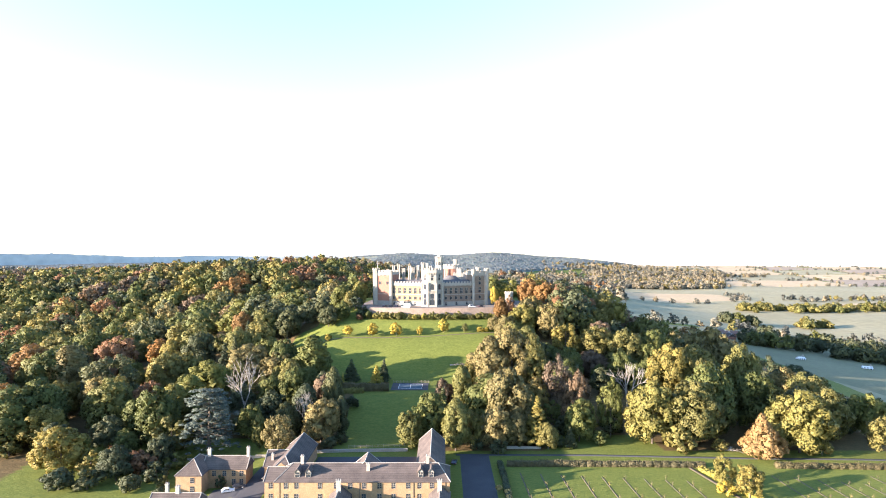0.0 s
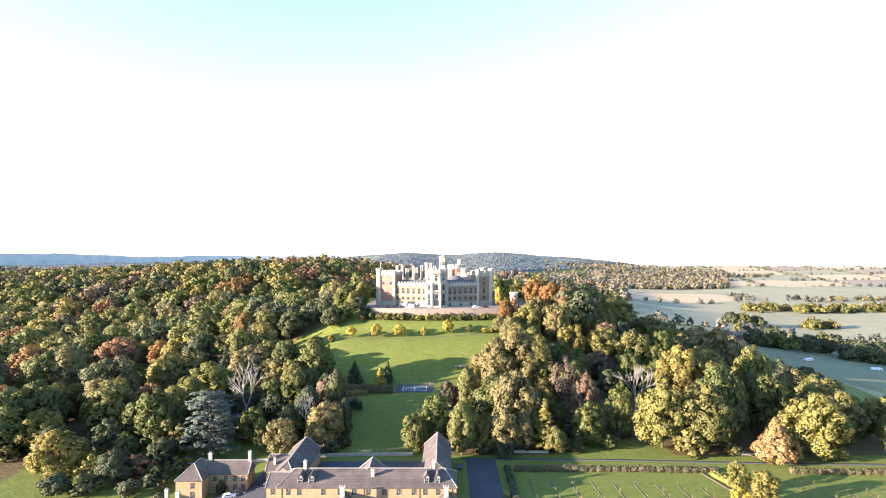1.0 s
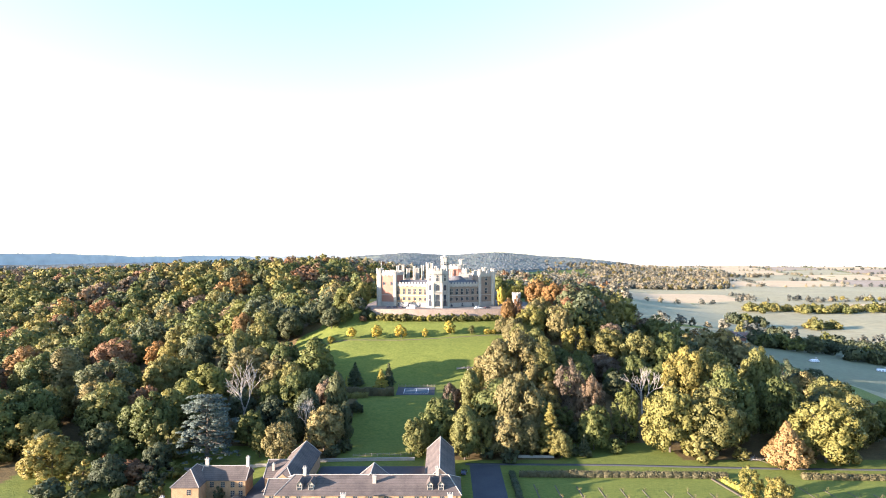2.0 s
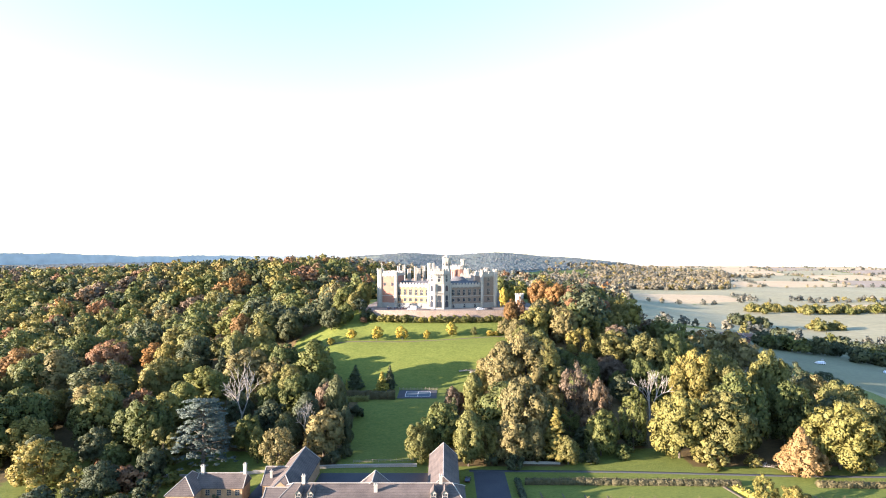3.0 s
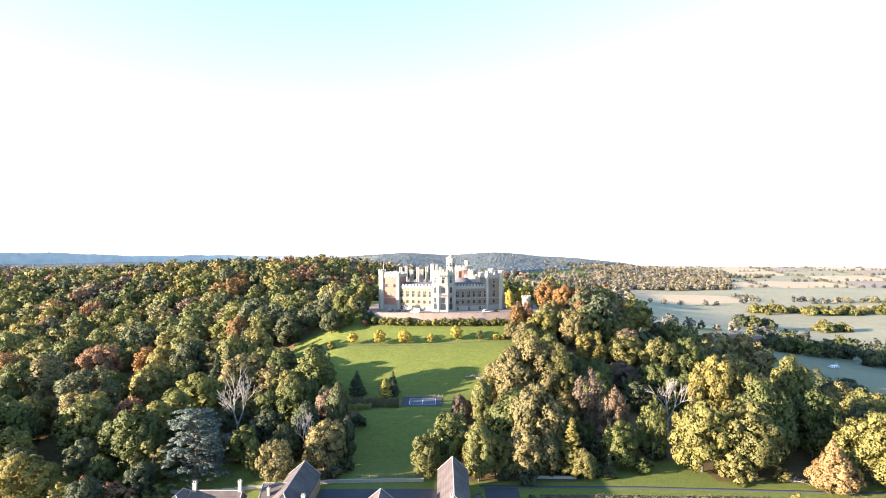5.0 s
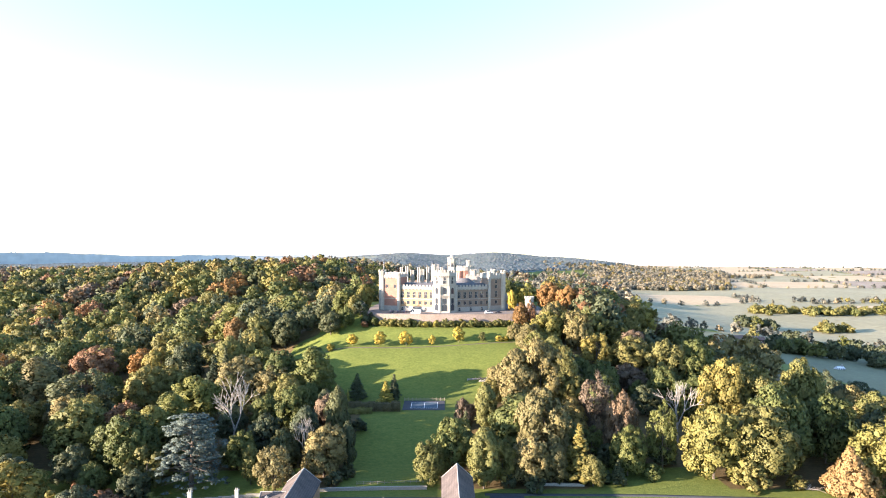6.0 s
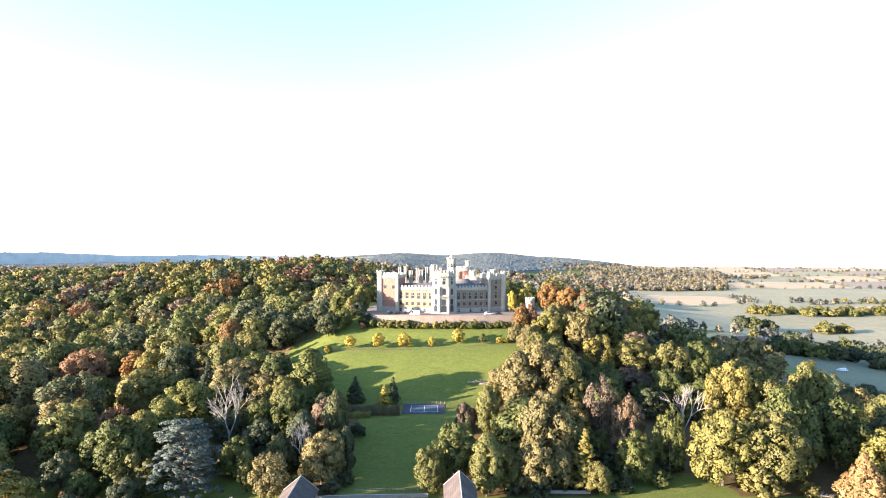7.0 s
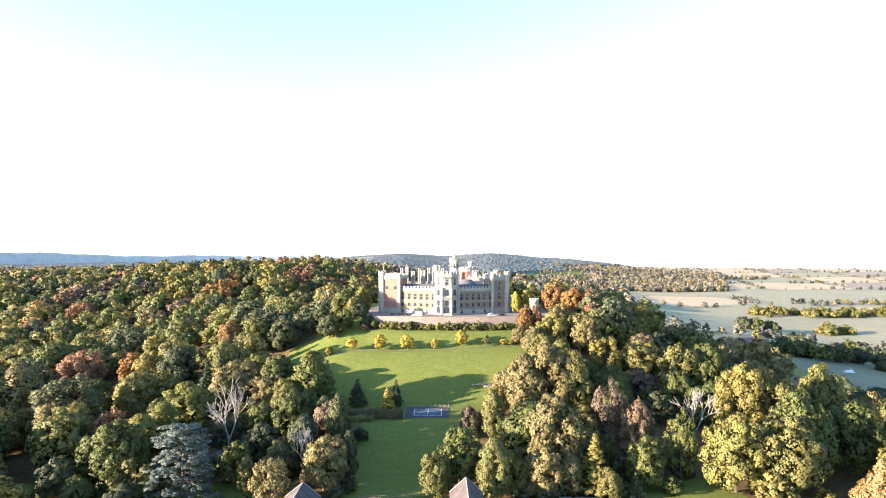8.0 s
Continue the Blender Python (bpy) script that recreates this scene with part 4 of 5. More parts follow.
def crown_shape(seed, radius, low, high, lobes, cards, size, kind="round", clumps=14, billow=1.2):
    """A crown of billowing lobes, each a dark heart under leaf clumps that shade as the clump does. Gives vertices, faces, normals."""
    r = np.random.default_rng(seed)
    cen, rad = [], []
    lean = r.uniform(-0.12, 0.12, 2) * radius
    for i in range(lobes):
        t = (i + 0.5) / lobes
        if kind == "round":
            h = (1 - (1 - t) ** 0.8) * 0.98 if i < lobes - 1 else 1.0
            reach = math.sqrt(max(0.03, 1 - (abs(h - 0.40) / 0.64) ** 2.3))
            lr = radius * r.uniform(0.20, 0.36) * billow
        elif kind == "tall":
            h = t
            reach = 0.86 * math.sqrt(max(0.03, 1 - (abs(h - 0.4) / 0.62) ** 2))
            lr = radius * r.uniform(0.24, 0.40) * billow
        else:
            h = t
            reach = 0.95 * (1 - h) ** 0.8
            lr = radius * (0.30 * (1 - h) + 0.12)
        a = i * 2.4 + r.uniform(-0.5, 0.5)
        d = max(0.0, radius * reach - lr * 0.75) * r.uniform(0.72, 1.14)
        zz = low + lr * 0.8 + (high - low - lr * 1.7) * h + (r.normal(0, 0.035) * (high - low) if kind == "round" else 0)
        cen.append((d * math.cos(a) + lean[0] * h, d * math.sin(a) + lean[1] * h, zz))
        rad.append(lr)
    cen, rad = np.array(cen), np.array(rad)
    middle = np.array((lean[0] * 0.5, lean[1] * 0.5, low + (high - low) * 0.35))
    squash = np.array((1, 1, 0.55 if kind != "cone" else 0.25))
    pieces, normals = [], []
    # inner leaves that close the lobes
    k = 16
    d = r.normal(0, 1, (lobes * k, 3))
    d /= np.linalg.norm(d, axis=1)[:, None]
    q = np.repeat(rad, k)[:, None]
    pieces.append(leaf_cards(r, np.repeat(cen, k, axis=0) + d * q * r.uniform(0.3, 0.62, (lobes * k, 1)), d, q * 0.26))
    normals.append(np.repeat(d, 3, axis=0))
    w = rad ** 2 / (rad ** 2).sum()
    which = r.choice(lobes, int(cards * 2.2), p=w)
    # each lobe bears smaller clumps, each clump its leaves
    sub = r.normal(0, 1, (lobes, clumps, 3)) + (0, 0, 0.35)
    sub /= np.linalg.norm(sub, axis=2)[:, :, None]
    lobe_dir = sub[which, r.integers(0, clumps, len(which))]
    q = rad[which][:, None]
    d = r.normal(0, 1, (len(which), 3)) + lobe_dir * 0.7
    d /= np.linalg.norm(d, axis=1)[:, None]
    p = cen[which] + (lobe_dir * 0.70 + d * 0.40 * r.uniform(0.75, 1.15, (len(which), 1))) * q * (1, 1, 0.92)
    inside = np.zeros(len(p), bool)
    for k in range(lobes):
        inside |= (np.linalg.norm(p - cen[k], axis=1) < rad[k] * 0.75) & (which != k)
    inside |= np.linalg.norm(p - cen[which], axis=1) < rad[which] * 0.6
    p, d, lobe_dir = p[~inside][:cards], d[~inside][:cards], lobe_dir[~inside][:cards]
    out = (p - middle) * squash
    out /= np.linalg.norm(out, axis=1)[:, None] + 1e-6
    nn = 0.55 * d + 0.40 * lobe_dir + 0.40 * out + r.normal(0, 0.14, p.shape)
    nn /= np.linalg.norm(nn, axis=1)[:, None]
    pieces.append(leaf_cards(r, p, d, size))
    normals.append(np.repeat(nn, 3, axis=0))
    v, f = joined(pieces)
    return v, f, np.concatenate(normals)


def trunk_mesh(seed, height, r0, limbs, reach, bare=0.0):
    """A tapered trunk with a bend and rising limbs; bare: twigs on the limbs, for dead trees."""
    r = random.Random(seed)
    bm = bmesh.new()
    p, rad = Vector((0, 0, -0.6)), r0
    spine = [(p, rad)]
    for k in range(5):
        q = Vector((r.uniform(-0.3, 0.3) * k * 0.4, r.uniform(-0.3, 0.3) * k * 0.4, height * (k + 1) / 5))
        shaft(bm, p, q, rad, rad * 0.78, 7)
        p, rad = q, rad * 0.78
        spine.append((p, rad))
    for k in range(limbs):
        s, sr = spine[r.randint(2, 4)]
        a = k * 2.4 + r.uniform(-0.4, 0.4)
        L = reach * r.uniform(0.6, 1.0)
        e = s + Vector((math.cos(a) * L, math.sin(a) * L, L * r.uniform(0.5, 1.3)))
        mid = (s + e) / 2 + Vector((0, 0, -L * 0.12))
        shaft(bm, s, mid, sr * 0.6, sr * 0.4, 5)
        shaft(bm, mid, e, sr * 0.4, sr * 0.1, 5)
        if bare:
            for j in range(7):
                t = r.uniform(0.3, 1.0)
                b0 = s.lerp(e, t)
                a2 = a + r.uniform(-1.2, 1.2)
                l2 = L * bare * r.uniform(0.4, 1.0)
                b1 = b0 + Vector((math.cos(a2) * l2, math.sin(a2) * l2, l2 * r.uniform(0.3, 1.2)))
                shaft(bm, b0, b1, sr * 0.22, sr * 0.05, 4)
                b2 = b0.lerp(b1, 0.5) + Vector((r.uniform(-1, 1), r.uniform(-1, 1), r.uniform(0.2, 1.2))) * l2 * 0.4
                shaft(bm, b0.lerp(b1, 0.5), b2, sr * 0.12, sr * 0.04, 4)
    me = bpy.data.meshes.new("trunk")
    bm.to_mesh(me)
    bm.free()
    me.materials.append(DEADWOOD if bare else BARK)
    return me


def dead_mesh(seed, height):
    """A bare tree: limbs that fork again and again into fine twigs."""
    r = random.Random(seed)
    bm = bmesh.new()

    def fork(p, d, length, rad, depth):
        q = p + d * length
        shaft(bm, p, q, rad, rad * 0.7, 6 if depth > 2 else 4)
        if depth:
            for k in range(3 if depth > 1 else 4):
                side = d.orthogonal().normalized()
                side.rotate(Matrix.Rotation(r.uniform(0, 6.28), 3, d))
                nd = (d + side * r.uniform(0.35, 0.8) + Vector((0, 0, 0.18))).normalized()
                fork(p.lerp(q, r.uniform(0.6, 1.0)), nd, length * r.uniform(0.6, 0.95), rad * 0.64, depth - 1)

    fork(Vector((0, 0, -0.6)), Vector((0.04, 0.02, 1)).normalized(), height * 0.36, 0.42, 4)
    me = bpy.data.meshes.new("trunk")
    bm.to_mesh(me)
    bm.free()
    me.materials.append(DEADWOOD)
    return me


def crown_mesh(*a, **k):
    v, f, n = crown_shape(*a, **k)
    return mesh_of("crown", v, f, LEAF["green"], normals=n)


# near models, each about 20 m tall before scaling
MODEL = {"broad": [(trunk_mesh(i, 13, 0.5, 7, 5.0), crown_mesh(100 + i, 9.2, 0.9 + 0.4 * (i % 3), 20.0, 32 + i % 8, 10500, 0.31)) for i in range(6)],
         "tall": [(trunk_mesh(20 + i, 15, 0.45, 6, 3.0), crown_mesh(120 + i, 8.0, 0.9, 22.0, 30, 8600, 0.31, "tall")) for i in range(3)],
         "cone": [(trunk_mesh(30 + i, 15, 0.35, 0, 1.0), crown_mesh(130 + i, 4.8, 0.2, 20.0, 50, 6500, 0.24, "cone", 6)) for i in range(2)],
         "pyramid": [(trunk_mesh(35, 15, 0.4, 4, 2.0), crown_mesh(150, 9.6, 0.2, 20.0, 90, 11000, 0.26, "cone", 7))],
         "oval": [(trunk_mesh(36 + i, 7, 0.2, 5, 1.6), crown_mesh(170 + i, 4.6, 1.2, 12.0, 18, 2800, 0.24, "tall", 8, 1.0)) for i in range(3)],
         "bush": [(trunk_mesh(40 + i, 3, 0.2, 4, 1.2), crown_mesh(140 + i, 3.0, 0.1, 5.2, 12, 1900, 0.2)) for i in range(3)],
         "dead": [(dead_mesh(50 + i, 20), None) for i in range(3)],
         "sparse": [(trunk_mesh(60 + i, 14, 0.42, 10, 5.5), crown_mesh(160 + i, 8.0, 2.0, 19.0, 40, 5200, 0.28, billow=0.9)) for i in range(2)]}
WORDS = {"green": "green", "deep": "dark green", "olive": "olive green", "lime": "yellow-green", "yellow": "golden yellow", "lemon": "bright lemon-green", "orange": "orange", "rust": "rust brown",
         "buff": "pale buff", "mauve": "thin grey-brown", "cedar": "blue-green", "copper": "pale copper", "hazed": "hazed olive", "grey": "grey-green"}
FORM = {"broad": "broad-crowned woodland tree in {} autumn leaf", "tall": "tall full-crowned tree in {} autumn leaf", "cone": "pointed cone-shaped tree with {} foliage",
        "pyramid": "broad pyramid-shaped tree with {} leaves", "oval": "young oval-crowned tree with {} leaves on the lawn", "bush": "low rounded shrub with {} leaves on grass", "sparse": "thinning open-crowned tree with {} leaves", "dead": "bare dead tree with pale forked limbs"}


def tree(kind, colour, x, y, height, wide=1.0, seed=0, group="woodland trees", sink=0.0, name="tree"):
    """One tree: an empty at its foot with trunk and crown."""
    models = MODEL[kind]
    trunk, crown = models[seed % len(models)]
    full = {"broad": 20, "tall": 22, "cone": 20, "pyramid": 20, "oval": 12, "bush": 5.2, "dead": 20, "sparse": 19}[kind]
    s = height / full
    e = new(name)
    e.matrix_basis = pose(x, y, z_at(x, y) - sink, 0, 0, (seed * 77) % 360) @ Matrix.Diagonal((s * wide, s * wide, s, 1))
    tagged(e, FORM[kind].format(WORDS[colour]), "shrub" if kind == "bush" else "tree", group)
    t = new("trunk", trunk)
    t.parent = e
    if crown:
        c = new("crown", crown)
        c.parent = e
        c.material_slots[0].link = "OBJECT"
        c.material_slots[0].material = LEAF[colour]
    return e


TAKEN = []


def plant(rows, group):
    for k, (kind, colour, x, y, h, w) in enumerate(rows):
        tree(kind, colour, x, y, h, w, k * 3 + int(abs(x)), group)
        TAKEN.append((x, y, 6.5 * w * h / 20))


# trees that stand out, left of the lawn
plant([("dead", "buff", -93.5, 281, 26, 0.8), ("dead", "buff", -59, 258, 22.5, 0.62), ("broad", "lime", -83, 318, 17, 0.95), ("cone", "deep", -122, 334, 25, 1.15), ("broad", "buff", -93, 332, 19, 1.2),
       ("sparse", "buff", -66, 242, 17.5, 0.9), ("broad", "buff", -52, 255, 18.5, 0.95), ("tall", "lime", -77, 251, 15, 0.6), ("tall", "deep", -51, 276, 26, 0.6), ("broad", "mauve", -57, 284, 18.5, 0.75)],
      "trees beside the lawn")
plant([("broad", "lime", -152, 272, 24, 1.0), ("broad", "green", -121, 256, 25, 0.8), ("bush", "olive", -112, 247, 15, 1.0), ("broad", "olive", -184, 286, 18, 1.1), ("broad", "olive", -169, 254, 18, 1.1),
       ("broad", "olive", -147, 231, 17, 1.25), ("broad", "deep", -96, 286, 15, 0.9), ("bush", "deep", -90, 269, 8, 1.2), ("broad", "green", -84, 291, 16, 0.8), ("bush", "olive", -178, 246, 9, 1.2), ("broad", "rust", -188, 263, 14, 0.9), ("broad", "deep", -140, 250, 15, 0.9), ("broad", "green", -128, 243, 12, 0.9), ("bush", "rust", -114, 228, 8, 1.2), ("bush", "deep", -106, 222, 7, 1.2), ("bush", "deep", -137, 214, 8, 1.3), ("broad", "green", -131, 262, 19, 0.9), ("broad", "deep", -158, 245, 14, 1.0), ("bush", "olive", -133, 226, 9, 1.1), ("bush", "deep", -127, 214, 7, 1.3), ("bush", "rust", -119, 231, 8, 1.1), ("broad", "deep", -111, 236, 12, 0.9), ("bush", "green", -103, 232, 6, 1.3), ("bush", "rust", -134, 246, 6, 1.1), ("broad", "deep", -121, 222, 13, 1.0), ("bush", "deep", -111, 213, 6, 1.2), ("bush", "rust", -125, 233, 7, 1.1), ("broad", "orange", -195, 334, 14, 0.9), ("broad", "rust", -211, 377, 20, 0.9), ("broad", "olive", -143, 338, 19, 1.1),
       ("broad", "green", -214, 325, 26, 0.95), ("broad", "green", -226, 384, 27, 0.9)], "trees beside the lawn")
plant([("broad", "orange", -133, 402, 20, 0.9), ("broad", "lime", -119, 400, 21, 0.9), ("broad", "deep", -104, 400, 20, 0.95), ("tall", "deep", -44.5, 262, 18, 0.55), ("bush", "deep", -43, 254, 5, 1.1),
       ("bush", "deep", -47, 247, 5, 1.2), ("bush", "olive", -60, 245, 5, 1.2), ("bush", "deep", -44, 290, 6, 1.0), ("broad", "deep", -79, 273, 17, 0.9), ("broad", "green", -85, 263, 15, 0.8), ("broad", "deep", -68, 262, 16, 0.8), ("broad", "green", -104, 268, 18, 0.9), ("tall", "deep", -62, 270, 21, 0.9), ("broad", "green", -70, 312, 13, 0.9), ("broad", "olive", -79, 310, 17, 0.8), ("broad", "green", -104, 350, 21, 0.9), ("broad", "olive", -112, 366, 24, 0.9), ("tall", "deep", -60, 302, 13, 0.9), ("broad", "green", -72, 290, 20, 0.8)], "trees beside the lawn")
# clipped and free-standing trees on the lawn
plant([("cone", "deep", -51.0, 332, 13, 1.75), ("cone", "deep", -32.5, 331, 13, 1.3), ("cone", "lemon", -36.0, 325, 11, 1.75), ("cone", "lemon", -53.8, 321, 8, 0.8), ("cone", "cedar", -77, 342, 4.5, 1.3)], "lawn trees")
plant([("bush", "yellow", -72, 375, 4.2, 1.1), ("oval", "yellow", -60, 380, 6.8, 1.6), ("oval", "yellow", -45, 379, 8.6, 1.35), ("oval", "yellow", -29.5, 379, 8.8, 1.35),
       ("oval", "yellow", -15, 380, 6.0, 1.0), ("oval", "yellow", 0.5, 383, 9.4, 1.1), ("oval", "lime", 14, 384, 6.0, 1.15), ("bush", "yellow", 24, 386, 3.4, 1.3), ("bush", "yellow", 27.5, 386.6, 2.8, 1.2)],
      "golden trees in a row on the lawn")
# right-hand wood, front edge
plant([("broad", "green", -5.5, 258, 20.5, 0.9), ("broad", "lime", -13.5, 248, 15, 0.8), ("tall", "lime", 5, 244, 21, 0.85), ("tall", "lime", 9, 289, 21, 0.75), ("broad", "mauve", 0, 292, 13, 0.65),
       ("tall", "buff", 24, 309, 29, 0.9), ("broad", "buff", 36, 313, 33, 0.75), ("tall", "olive", 46, 310, 30, 0.8), ("broad", "buff", 29, 262, 30, 0.72), ("cone", "olive", 39, 250, 21, 1.45)],
      "trees below the castle")
plant([("broad", "buff", 22, 247, 17, 0.85), ("sparse", "mauve", 53, 284, 27, 0.62), ("broad", "mauve", 60, 270, 26, 0.5), ("broad", "buff", 67, 374, 22, 0.8), ("broad", "olive", 103, 338, 30, 0.75),
       ("broad", "green", 117, 336, 30, 0.75), ("broad", "lime", 88, 253, 26, 0.85), ("broad", "olive", 109, 292, 31, 0.7), ("broad", "olive", 123, 292, 30, 0.75), ("broad", "olive", 104, 250, 27, 0.95)],
      "trees below the castle")
plant([("broad", "green", 116, 262, 32, 0.8), ("broad", "lime", 155, 311, 31, 0.7), ("broad", "green", 138, 268, 27, 0.8), ("broad", "lime", 143, 241, 25, 1.0), ("broad", "lime", 178, 298, 21, 0.9),
       ("pyramid", "copper", 126.5, 236, 17.5, 1.1), ("bush", "olive", 96, 243, 11, 1.1), ("sparse", "green", 73, 262, 24.5, 0.55), ("dead", "buff", 86.5, 282, 26, 0.8), ("sparse", "olive", 176, 238, 17, 1.0), ("broad", "olive", 164, 258, 22, 0.95), ("broad", "green", 186, 262, 20, 1.0), ("broad", "olive", 174, 284, 22, 1.0)],
      "trees below the castle")
plant([("broad", "olive", 12, 250, 15, 0.8), ("tall", "buff", 30, 247, 15, 0.9), ("broad", "olive", 43, 246, 11, 0.9), ("cone", "deep", 52, 247, 9, 1.6), ("broad", "green", 58, 256, 18, 0.8), ("bush", "green", 66, 252, 6, 1.2), ("bush", "deep", 22, 240, 6, 1.0), ("bush", "deep", 14, 246, 5, 1.2), ("bush", "deep", 46, 249, 6, 1.2), ("bush", "deep", 54, 266, 8, 1.2), ("bush", "olive", 64, 268, 7, 1.2),
       ("bush", "deep", 74, 266, 8, 1.2), ("bush", "rust", 3, 300, 7, 1.1), ("bush", "olive", 112, 243, 5, 1.2), ("bush", "olive", 150, 238, 6, 1.2)], "shrubs at the wood's edge")
plant([("broad", "olive", 101, 393, 18, 0.9), ("broad", "lime", 92, 383, 17, 0.8), ("broad", "buff", 21, 299, 13, 0.7), ("broad", "olive", 16, 283, 14, 0.7), ("broad", "green", 100, 440, 20, 1.0), ("broad", "olive", 112, 420, 20, 0.95), ("broad", "rust", 97, 408, 19, 0.9), ("broad", "olive", 118, 450, 20, 1.0), ("broad", "buff", 19, 331, 18, 0.8), ("broad", "olive", 12, 312, 15, 0.75), ("broad", "orange", 62, 438, 19, 0.9), ("broad", "yellow", 46, 440, 14, 0.7), ("broad", "orange", 72, 428, 17, 0.9), ("broad", "buff", 55, 395, 18, 0.9), ("broad", "lime", 50, 378, 21, 0.9), ("broad", "buff", 38, 371, 17, 0.8), ("broad", "orange", 38.5, 402, 15, 0.7), ("dead", "buff", 43.5, 403, 13, 0.4), ("broad", "yellow", 37, 432, 14, 0.5), ("broad", "buff", 62, 408, 15, 0.8), ("broad", "rust", 78, 400, 17, 0.9), ("broad", "lime", 60, 392, 17, 0.8), ("broad", "lime", 47, 386, 15, 0.8),
       ("broad", "rust", 84, 424, 18, 1.0), ("tall", "lime", 44, 345, 24, 0.8), ("tall", "buff", 31, 342, 18, 0.7), ("broad", "lime", 42, 362, 18, 0.8)], "trees below the castle")
plant([("sparse", "lime", 96, 205, 11, 0.8), ("sparse", "olive", 100, 196, 12, 0.9), ("bush", "lemon", 94, 199, 4.5, 1.3)], "small trees by the orchard")
plant([("broad", "green", -68, 402, 13, 0.9), ("broad", "deep", -76, 398, 14, 1.0), ("broad", "olive", -64, 413, 12, 0.8), ("broad", "lime", -60, 434, 18, 0.7),
       ("broad", "green", -72, 424, 17, 1.0), ("tall", "deep", -82, 408, 18, 1.0), ("bush", "rust", -56, 402, 4, 1.2), ("bush", "deep", -55, 407, 9, 0.9), ("bush", "green", -51, 404, 6, 0.9), ("bush", "deep", -60, 411, 9, 1.0), ("sparse", "rust", 44, 402, 16, 0.6), ("broad", "buff", 33, 388, 10, 0.9)], "trees beside the castle")


def cedar(x, y, height):
    """A cedar: flat plates of blue-green needles on level limbs."""
    e = new("cedar_tree")
    e.matrix_basis = pose(x, y, z_at(x, y))
    tagged(e, "large spreading cedar with flat blue-green plates of foliage", "tree", "trees beside the lawn")
    bm = bmesh.new()
    shaft(bm, (0, 0, -0.5), (0.4, 0, height * 0.6), 0.9, 0.5, 9)
    shaft(bm, (0.4, 0, height * 0.6), (0.2, 0.3, height * 0.97), 0.5, 0.08, 7)
    r = np.random.default_rng(5)
    pieces = []
    normals = []
    for k in range(74):
        h = 0.14 + 0.84 * (k / 74) ** 0.9
        a = k * 2.4 + r.uniform(-0.4, 0.4)
        L = (14.5 - 8.0 * h ** 1.7) * r.uniform(0.55, 1.1)
        z = height * h + r.uniform(-0.5, 0.5)
        shaft(bm, (0.3, 0, z - 1.2), (L * 0.9 * math.cos(a), L * 0.9 * math.sin(a), z), 0.2, 0.04, 4)
        for j in range(6):
            u, w = L * r.uniform(0.3, 1.0), L * r.normal(0, 0.2)
            cx, cy = u * math.cos(a) - w * math.sin(a), u * math.sin(a) + w * math.cos(a)
            n, q = 42, r.uniform(0.9, 1.9)
            d = r.normal(0, 1, (n, 3))
            d /= np.linalg.norm(d, axis=1)[:, None]
            p = np.array((cx, cy, z + 0.4 - 0.035 * u ** 1.3)) + d * q * r.uniform(0.3, 1.0, (n, 1)) ** 0.5 * (1, 1, 0.26)
            pieces.append(leaf_cards(r, p, d * 0.5 + (0, 0, 1.0), 0.27))
            nn = d * 0.5 + (0, 0, 0.55) + np.array((math.cos(a), math.sin(a), 0)) * 0.35
            normals.append(np.repeat(nn / np.linalg.norm(nn, axis=1)[:, None], 3, axis=0))
    part("trunk", bm, BARK, e)
    v, f = joined(pieces)
    c = new("crown", mesh_of("crown", v, f, LEAF["cedar"], normals=np.concatenate(normals)))
    c.parent = e
    TAKEN.append((x, y, 8))


cedar(-96.5, 247, 27)

# ---- the woods ----
LEFT_MIX = (["green"] * 32 + ["olive"] * 26 + ["deep"] * 10 + ["lime"] * 14 + ["rust"] * 5 + ["orange"] * 4 + ["buff"] * 7)
RIGHT_MIX = (["olive"] * 24 + ["green"] * 34 + ["deep"] * 20 + ["buff"] * 6 + ["lime"] * 8 + ["mauve"] * 3)
MID_MIX = (["green"] * 32 + ["olive"] * 24 + ["deep"] * 10 + ["lime"] * 10 + ["buff"] * 8 + ["mauve"] * 5 + ["rust"] * 6 + ["orange"] * 3)
# Far trees mostly take the two leaf colours with haze painted in.
FAR_MIX = (["grey"] * 40 + ["hazed"] * 28 + ["deep"] * 10 + ["lime"] * 4 + ["rust"] * 8 + ["orange"] * 3 + ["buff"] * 5)


def woods(x, y):
    """True where the woods grow, near and middle distance."""
    if any(open_lawn(x + a, y + b) for a, b in ((0, 0), (6, 0), (-6, 0), (0, -4), (0, 5))) or (y < 262 and x > 46) or math.hypot(x + 8, y - 450) < 66:
        return False
    if (y < 246 and x > -70) or (296 < y < 338 and -66 < x < -38) or (y < 264 and -162 < x < -66) or (y < 242 and -225 < x < -66) or (296 < y < 354 and -6 < x < 24):
        return False
    if y < 500:
        return x < 196 + 0.05 * (y - 250) + 8 * math.sin(y * 0.03)
    return x < 0.25 * y and y < 1120


